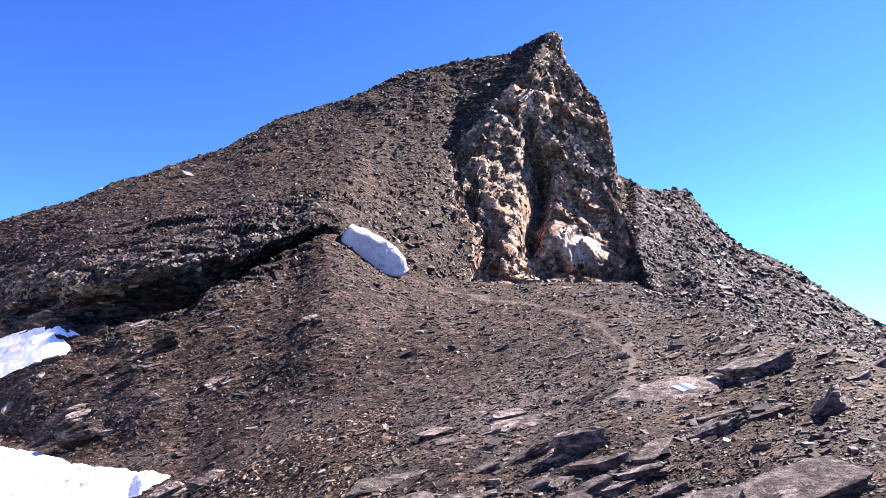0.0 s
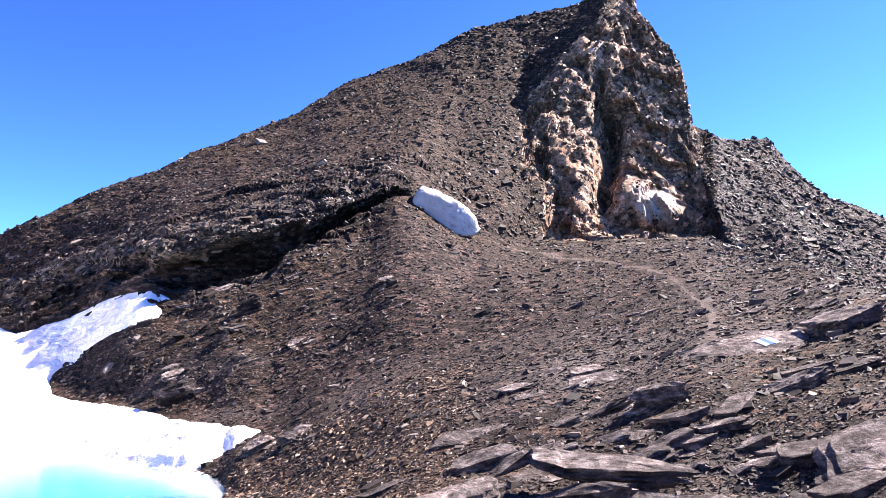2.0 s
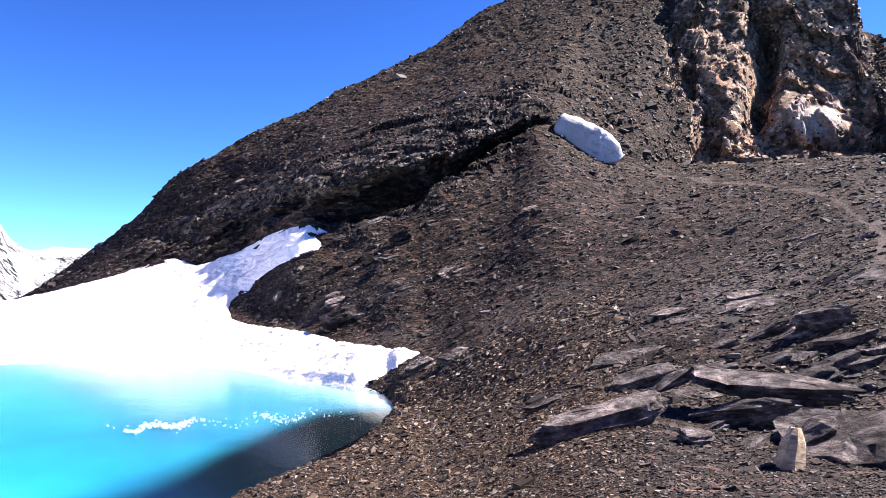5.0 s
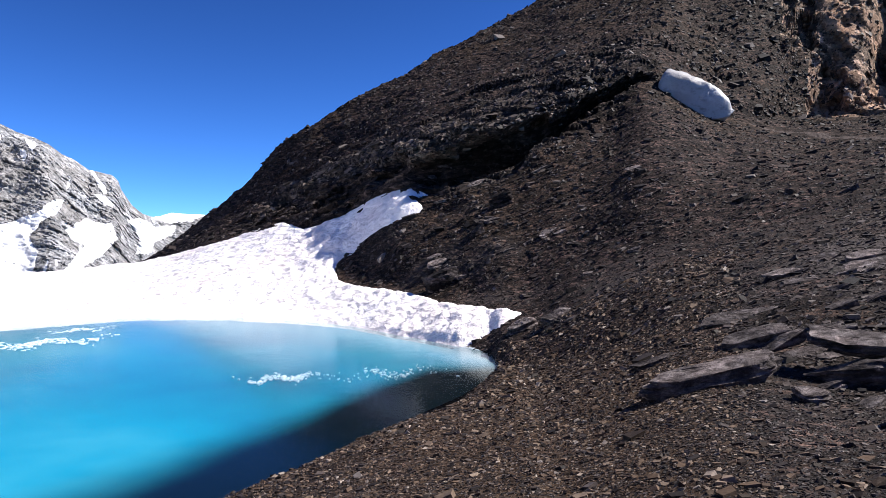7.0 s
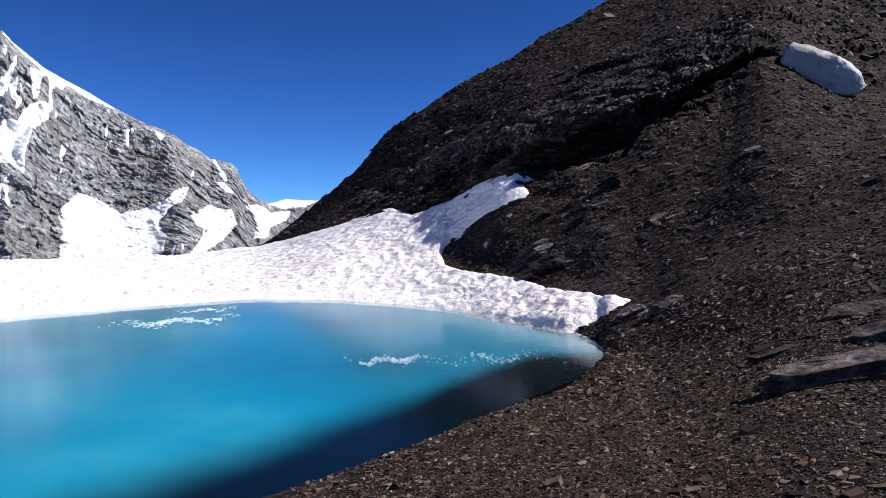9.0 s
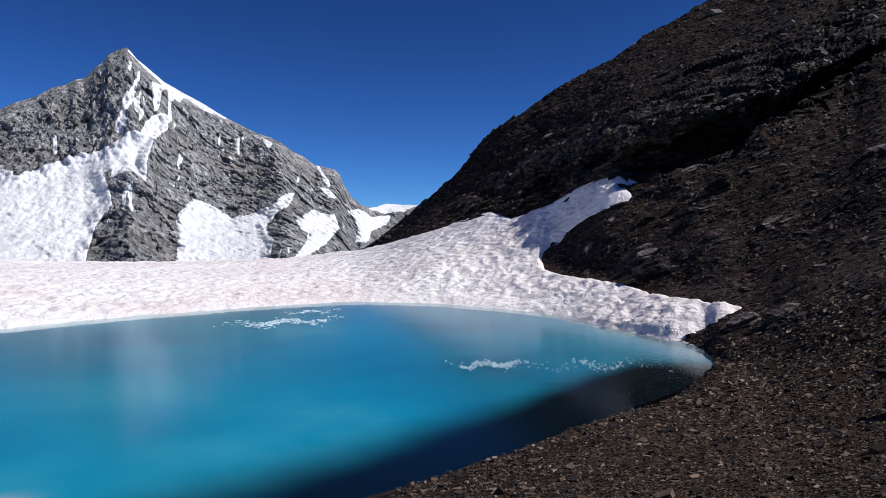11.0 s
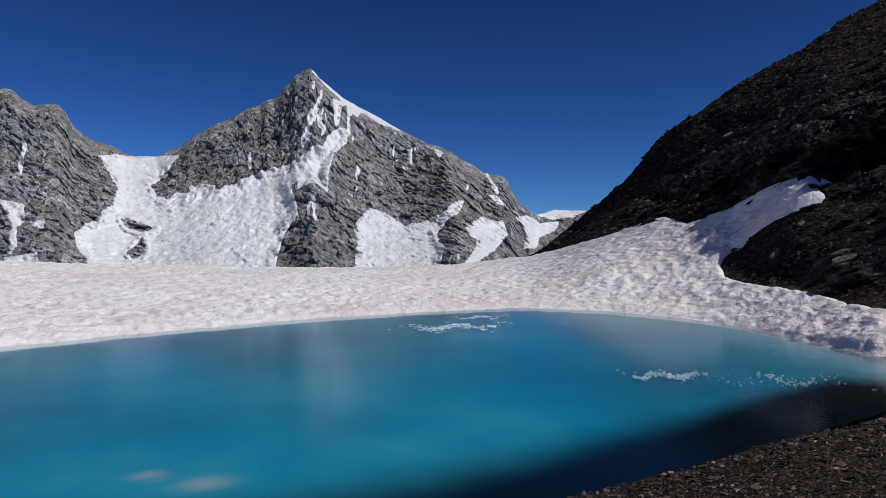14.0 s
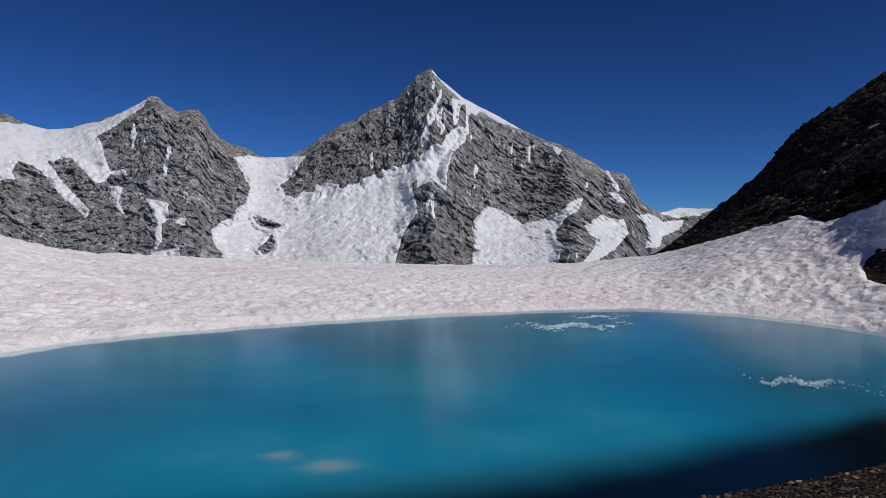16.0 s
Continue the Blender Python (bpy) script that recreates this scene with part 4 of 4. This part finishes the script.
def slab_mesh(long, wide, thick, seed, layers=3, sharp=0.75, points=26, taper=None):
    """A broken slate plate: an angular outline, split edges in stepped layers, undercut, thinning out to one end. It stands on z = 0."""
    r = random.Random(seed)
    bm = bmesh.new()
    blocky = wide > 0.6 * long
    corners = r.randint(6, 7) if blocky else r.randint(4, 7)
    low, broad = (0.85, 0.8) if blocky else (0.66, 0.55)
    turns = sorted((k + r.uniform(-0.32, 0.32)) * 2 * math.pi / corners for k in range(corners))
    poly = [(math.copysign(abs(math.cos(t)) ** sharp, math.cos(t)) * r.uniform(low, 1.16), math.copysign(abs(math.sin(t)) ** sharp, math.sin(t)) * r.uniform(broad, 1.2)) for t in turns]
    outline = []
    for i in range(points):
        u = i * corners / points
        k, f = int(u), u - int(u)
        p, q = poly[k], poly[(k + 1) % corners]
        w = 1 + r.uniform(-0.045, 0.045)
        outline.append((long / 2 * w * (p[0] + (q[0] - p[0]) * f), wide / 2 * w * (p[1] + (q[1] - p[1]) * f)))
    taper = r.uniform(0.1, 0.45) if taper is None else taper
    levels = [(-0.35 * thick, 0.72, 0, 0), (0.06 * thick, 0.8, 0, 0)]
    for k in range(layers):
        low, top = thick * (k + 0.15) / layers, thick * (k + 0.92) / layers
        grow, dx, dy = r.uniform(0.87, 1.05), r.uniform(-0.05, 0.05) * long, r.uniform(-0.05, 0.05) * wide
        levels += [(low, grow * 0.97, dx, dy), (top, grow, dx, dy)]
    z, g, dx, dy = levels[-1]
    levels += [(thick, g * 0.95, dx, dy), (thick * 1.04, g * 0.6, dx, dy)]
    rings = []
    for z, k, dx, dy in levels:
        rings.append([bm.verts.new((x * k + dx + r.uniform(-1, 1) * 0.014 * long, y * k + dy + r.uniform(-1, 1) * 0.014 * long, z * (1 - taper + taper * 2 * x / long) + r.uniform(-0.03, 0.03) * thick)) for x, y in outline])
    for low, top in zip(rings, rings[1:]):
        for i in range(points):
            bm.faces.new((low[i], low[(i + 1) % points], top[(i + 1) % points], top[i]))
    mid = bm.verts.new((dx, dy, thick * 1.05 * (1 - taper)))
    for i in range(points):
        bm.faces.new((rings[-1][i], rings[-1][(i + 1) % points], mid))
    return bm


def laid(ob, az, el, turn=0.0, dip=0.0, lean=0.0, sink=0.1):
    """Set a thing on the ground at a bearing: turn about the upright, dip down to its left end, lean its top towards the stand."""
    p, n = terrain(az, el)
    m = Matrix.Translation((p[0], p[1], p[2] - sink)) @ pose(0, 0, 0, 0, 0, az + turn) @ pose(0, 0, 0, lean, -dip, 0)
    ob.matrix_basis = m
    return ob


# name, label, bearing, elevation, length, width, thickness, turn, dip, lean, sink
SLABS = [
    ("long flat slate slab with a split dark edge", 5.1, -11.7, 1.57, 0.54, 0.27, 12, 9, 4, 0.04),
    ("flat slate slab resting on a darker block", -7.6, -9.7, 1.57, 0.63, 0.15, -6, -5, 5, -0.2),
    ("dark slate block under a flat slab", -5.4, -10.7, 1.26, 0.54, 0.36, 8, 4, 0, 0.1),
    ("thick pale grey slate block with a smooth worn top", -12.9, -12.1, 1.22, 0.85, 0.36, -22, -8, 16, 0.08),
    ("dark slate block in the shade of a larger one", -9.8, -12.3, 0.72, 0.45, 0.27, 20, 10, 0, 0.06),
    ("thin slate plate half buried in gravel", 9.1, -9.7, 0.77, 0.2, 0.12, 12, 14, 0, 0.03),
    ("small angular slate stone", -2, -12.5, 0.32, 0.23, 0.14, 20, -8, 10, 0.03),
    ("dark leaning slate plate", -7.4, -3.9, 0.85, 0.32, 0.18, 10, 16, 2, 0.04),
    ("flat slate slab with a deep shadow under it", -11.9, -3, 0.9, 0.45, 0.29, 0, 4, 4, 0.03),
    ("broad smooth pale slate plate level with the ground", 0.8, -5.1, 1.71, 0.9, 0.13, 18, 12, 12, 0.1),
    ("small flat slate plate", -3, -6.8, 0.72, 0.32, 0.12, 12, 10, 6, 0.03),
    ("long thin slate edge with dark shadow", -16.1, -4.6, 0.85, 0.23, 0.14, 4, 5, 4, 0.03),
    ("smooth pale slate outcrop beside the trail", -7.4, -1.4, 1.35, 0.72, 0.16, 14, 12, 12, 0.1),
    ("slate plate with a dark broken front", -20.9, -1.7, 0.81, 0.45, 0.23, 12, 10, 8, 0.05),
    ("flat grey slate plate", -24.9, -0.4, 0.68, 0.32, 0.13, 8, 9, 6, 0.03),
    ("upturned dark slate block", -28.8, 0.1, 0.54, 0.36, 0.31, 10, 18, 4, 0.06),
    ("wide worn slate slab sloping towards the lake", -26.4, -5.8, 1.4, 0.9, 0.2, 18, 14, 16, 0.1),
    ("layered slate outcrop on the ridge", -24.2, 2.5, 1.35, 0.63, 0.38, 14, 14, 8, 0.15),
    ("dark wedge of slate beside the trail", -15.1, 0.9, 0.59, 0.27, 0.18, 14, 12, 4, 0.04),
    ("dark boulder at the edge of the snow", 24.4, -2.75, 1.5, 0.9, 0.8, 8, 10, -8, 0.15),
    ("dark outcrop in the scree", 19.1, 4, 1.37, 0.79, 0.86, -10, 18, -8, 0.35),
    ("small dark boulder in the scree", 21.4, 1.6, 0.72, 0.58, 0.58, 20, 14, -6, 0.2),
    ("lit flat stone in the scree", 9.3, 0, 0.58, 0.32, 0.18, 12, 12, 8, 0.05),
    ("grey rock outcrop at the lake shore", 18.3, -6.3, 0.81, 0.54, 0.41, 20, 18, 4, 0.15),
    ("grey layered rock above the lake shore", 15.8, -5.5, 0.9, 0.54, 0.32, 16, 16, 6, 0.12),
    ("small dark stone near the snow", 22.6, 2.5, 0.58, 0.43, 0.4, 0, 12, 0, 0.15),
    ("flat pale stone at the water's edge", 30.7, -13.7, 0.54, 0.32, 0.13, 10, 4, 6, 0.03),
]
for i, (label, az, el, long, wide, thick, turn, dip, lean, sink) in enumerate(SLABS):
    ob = part("flat_rock" if thick < 0.4 else "boulder", slab_mesh(long, wide, thick, 40 + i, 4 + i % 3), DARK if label.split()[-1] in ("snow", "scree") and "dark" in label else SLATE)
    tagged(laid(ob, az, el, turn, dip, lean + 8, sink), label, "rock", "slate slabs and boulders on the slope")

# more plates of the same outcrop, all dipping the same way
r = random.Random(3)
shapes = [part("flat_rock", slab_mesh(0.6, 0.3, r.uniform(0.08, 0.16), 200 + i, 2, 0.75, 14), SLATE) for i in range(6)]
spots = [(r.uniform(-33, -1), r.uniform(-8, 4.5)) for _ in range(46)] + [(r.uniform(-33, 2), r.uniform(-13, -3)) for _ in range(40)] + [(r.uniform(9, 26), r.uniform(-2.5, 7)) for _ in range(16)]
for i, (az, el) in enumerate(spots):
    ob = shapes[i] if i < 6 else copy_thing(shapes[i % 6], Matrix())
    laid(ob, az, el, r.uniform(-12, 40), r.uniform(2, 24), r.uniform(4, 24), 0.04)
    grow = r.uniform(0.45, 1.5) * (0.9 if az < 0 else 1.5)
    ob.matrix_basis = ob.matrix_basis @ Matrix.Diagonal((grow, grow, grow, 1))
    tagged(ob, "grey slate plate dipping with the bedding of the slope", "rock", "slate slabs and boulders on the slope")

# the slab with the trail mark
marked = part("flat_rock", slab_mesh(2.0, 1.15, 0.26, 11, 4, taper=0.0), SLATE)
tagged(laid(marked, -18.2, 0.9, 14, 14, 24, 0.2), "large tilted slate slab with a painted trail mark", "rock", "slate slabs and boulders on the slope")


def paint(name, colour):
    m, tree, shader = material(name)
    worn = noise_node(tree, 25.0, 5, 0.7)
    tree.links.new(mixed(tree, ramp(tree, worn, [(0.52, (0, 0, 0)), (0.64, (0.8, 0.8, 0.8))]), colour, (0.085, 0.073, 0.07)), shader.inputs["Base Color"])
    shader.inputs["Roughness"].default_value = 0.55
    return m


WHITE, BLUE = paint("white_paint", (0.5, 0.53, 0.55)), paint("blue_paint", (0.008, 0.11, 0.27))
for name, mat, at in (("white_stripe", WHITE, -0.075), ("blue_stripe", BLUE, 0.0), ("white_stripe", WHITE, 0.075)):
    bm = bmesh.new()
    bmesh.ops.create_cube(bm, size=1, matrix=Matrix.Translation((0.26 + at, 0.02, 0.275)) @ Matrix.Rotation(radians(18), 4, "Z") @ Matrix.Diagonal((0.072, 0.26, 0.014, 1)))
    part(name, bm, mat, marked, "blue painted stripe" if mat is BLUE else "white painted stripe")

# the upright pale stone
bm = bmesh.new()
r = random.Random(77)
rings = []
for z, k, dx in ((-0.08, 1.1, 0.0), (0.04, 1.0, 0.0), (0.14, 0.9, 0.01), (0.24, 0.76, 0.02), (0.31, 0.56, 0.03), (0.35, 0.3, 0.035)):
    rings.append([bm.verts.new((0.135 * k * math.cos(t) * r.uniform(0.85, 1.1) + dx, 0.11 * k * math.sin(t) * r.uniform(0.9, 1.08), z + r.uniform(-0.012, 0.012))) for t in (0.2, 1.0, 1.9, 2.9, 3.7, 4.5, 5.3, 5.9)])
for low, top in zip(rings, rings[1:]):
    for i in range(8):
        bm.faces.new((low[i], low[(i + 1) % 8], top[(i + 1) % 8], top[i]))
bm.faces.new(rings[-1])
tip = part("standing_stone", bm, PALE)
tagged(laid(tip, -8.7, -14.4, 38, -4, 4, 0.04), "small upright tan stone beside the slabs", "stone")


# ---- the left-over snow block under the cliff ----
def snow_block():
    rows, cols = 48, 72
    # the section from the near foot over the sloping top to the far foot
    section = np.array([(-1.05, -1.25), (-1.2, -0.1), (-1.15, 0.5), (-0.9, 0.72), (0.5, 1.03), (1.0, 0.98), (1.35, 0.5), (1.4, -1.25), (-1.05, -1.25)])
    run = np.concatenate([[0], np.cumsum(np.linalg.norm(np.diff(section, axis=0), axis=1))])
    along = np.linspace(0, run[-1], cols, endpoint=False)
    ring = np.stack([np.interp(along, run, section[:, k]) for k in (0, 1)], -1)
    v = []
    for i in range(rows):
        x = -1 + 2 * i / (rows - 1)
        w = (1 - abs(x) ** (14 if x < 0 else 5)) ** 0.5
        tall = w * float(np.interp(x, [-1, -0.2, 0.5, 0.85, 1], [1.75, 1.6, 1.2, 0.85, 0.6]))
        wide = w * float(np.interp(x, [-1, 0.4, 1], [1.2, 1.15, 0.7]))
        lean = -0.25 * x * (x > 0.3)
        v += [(3.6 * x - 0.12 * q[1], wide * q[0], tall * q[1] + lean) for q in ring]
    v = np.array(v)
    v += (0.18 * fractal(v, 2.2, 3, 0.5, 141) + 0.14 * fractal(v, 0.6, 3, 0.6, 143) + 0.07 * facets(v, 0.9, 145))[:, None] * v / (np.linalg.norm(v, axis=1)[:, None] + 0.3)
    f = [(i * cols + j, i * cols + (j + 1) % cols, (i + 1) * cols + (j + 1) % cols, (i + 1) * cols + j) for i in range(rows - 1) for j in range(cols)]
    return mesh_object("snow_block", v, f, OLDSNOW, smooth=True)


block = snow_block()
at, _ = terrain(4.4, 11.2)
block.matrix_basis = Matrix.Translation((at[0] * 0.976, at[1] * 0.976, at[2] + 0.15)) @ pose(0, 0, 0, 0, 0, 4.4) @ pose(0, 0, 0, 0, 18, 0) @ Matrix.Diagonal((0.57, 0.6, 0.72, 1))
tagged(block, "rounded left-over block of old white snow on the scree", "snow block")

# ---- ice on and under the water ----
def brash(label, az, d, along, across, count, seed, depth=0.0, big=0.35):
    r = np.random.default_rng(seed)
    v, f = [], []
    a = radians(az)
    mid = np.array([-math.sin(a) * d, math.cos(a) * d])
    side, ahead = np.array([math.cos(a), math.sin(a)]), np.array([-math.sin(a), math.cos(a)])
    for _ in range(count):
        u, w = r.normal(0, 0.42), r.normal(0, 0.4)
        w += 0.5 * math.sin(7 * u + seed)
        at = mid + side * u * along + ahead * (w * across + 0.35 * u * across)
        n, size_ = 7, big * min(0.25 + r.exponential(0.28), 1.3)
        k = len(v)
        for z, grow in ((-0.02 - depth, 0.9), (0.006 * r.uniform(0.4, 1.4) - depth, 1.0), (0.012 * r.uniform(0.5, 1.5) - depth, 0.6)):
            for i in range(n):
                t = 2 * math.pi * i / n
                q = at + grow * size_ * r.uniform(0.6, 1.1) * (side * math.cos(t) * 2.0 + ahead * math.sin(t) * 0.6)
                v.append((q[0], q[1], z))
        for low in (0, n):
            f += [(k + low + i, k + low + (i + 1) % n, k + low + n + (i + 1) % n, k + low + n + i) for i in range(n)]
        f.append(tuple(k + 2 * n + i for i in range(n)))
    ob = mesh_object("floating_ice", v, f, BRASH)
    return tagged(ob, label, "ice", kind="stuff")


brash("thin white brash ice floating on the lake", 53.7, 24.7, 1.9, 1.2, 260, 1, 0, 0.05)
brash("thin white brash ice floating near the far shore", 51.2, 28.4, 1.2, 0.8, 50, 2, 0, 0.08)
brash("thin white brash ice floating on the lake", 38.2, 15.3, 0.9, 0.55, 230, 3, 0, 0.026)
brash("thin white brash ice near the shore", 29.5, 15.45, 1.3, 0.8, 120, 4, 0, 0.022)
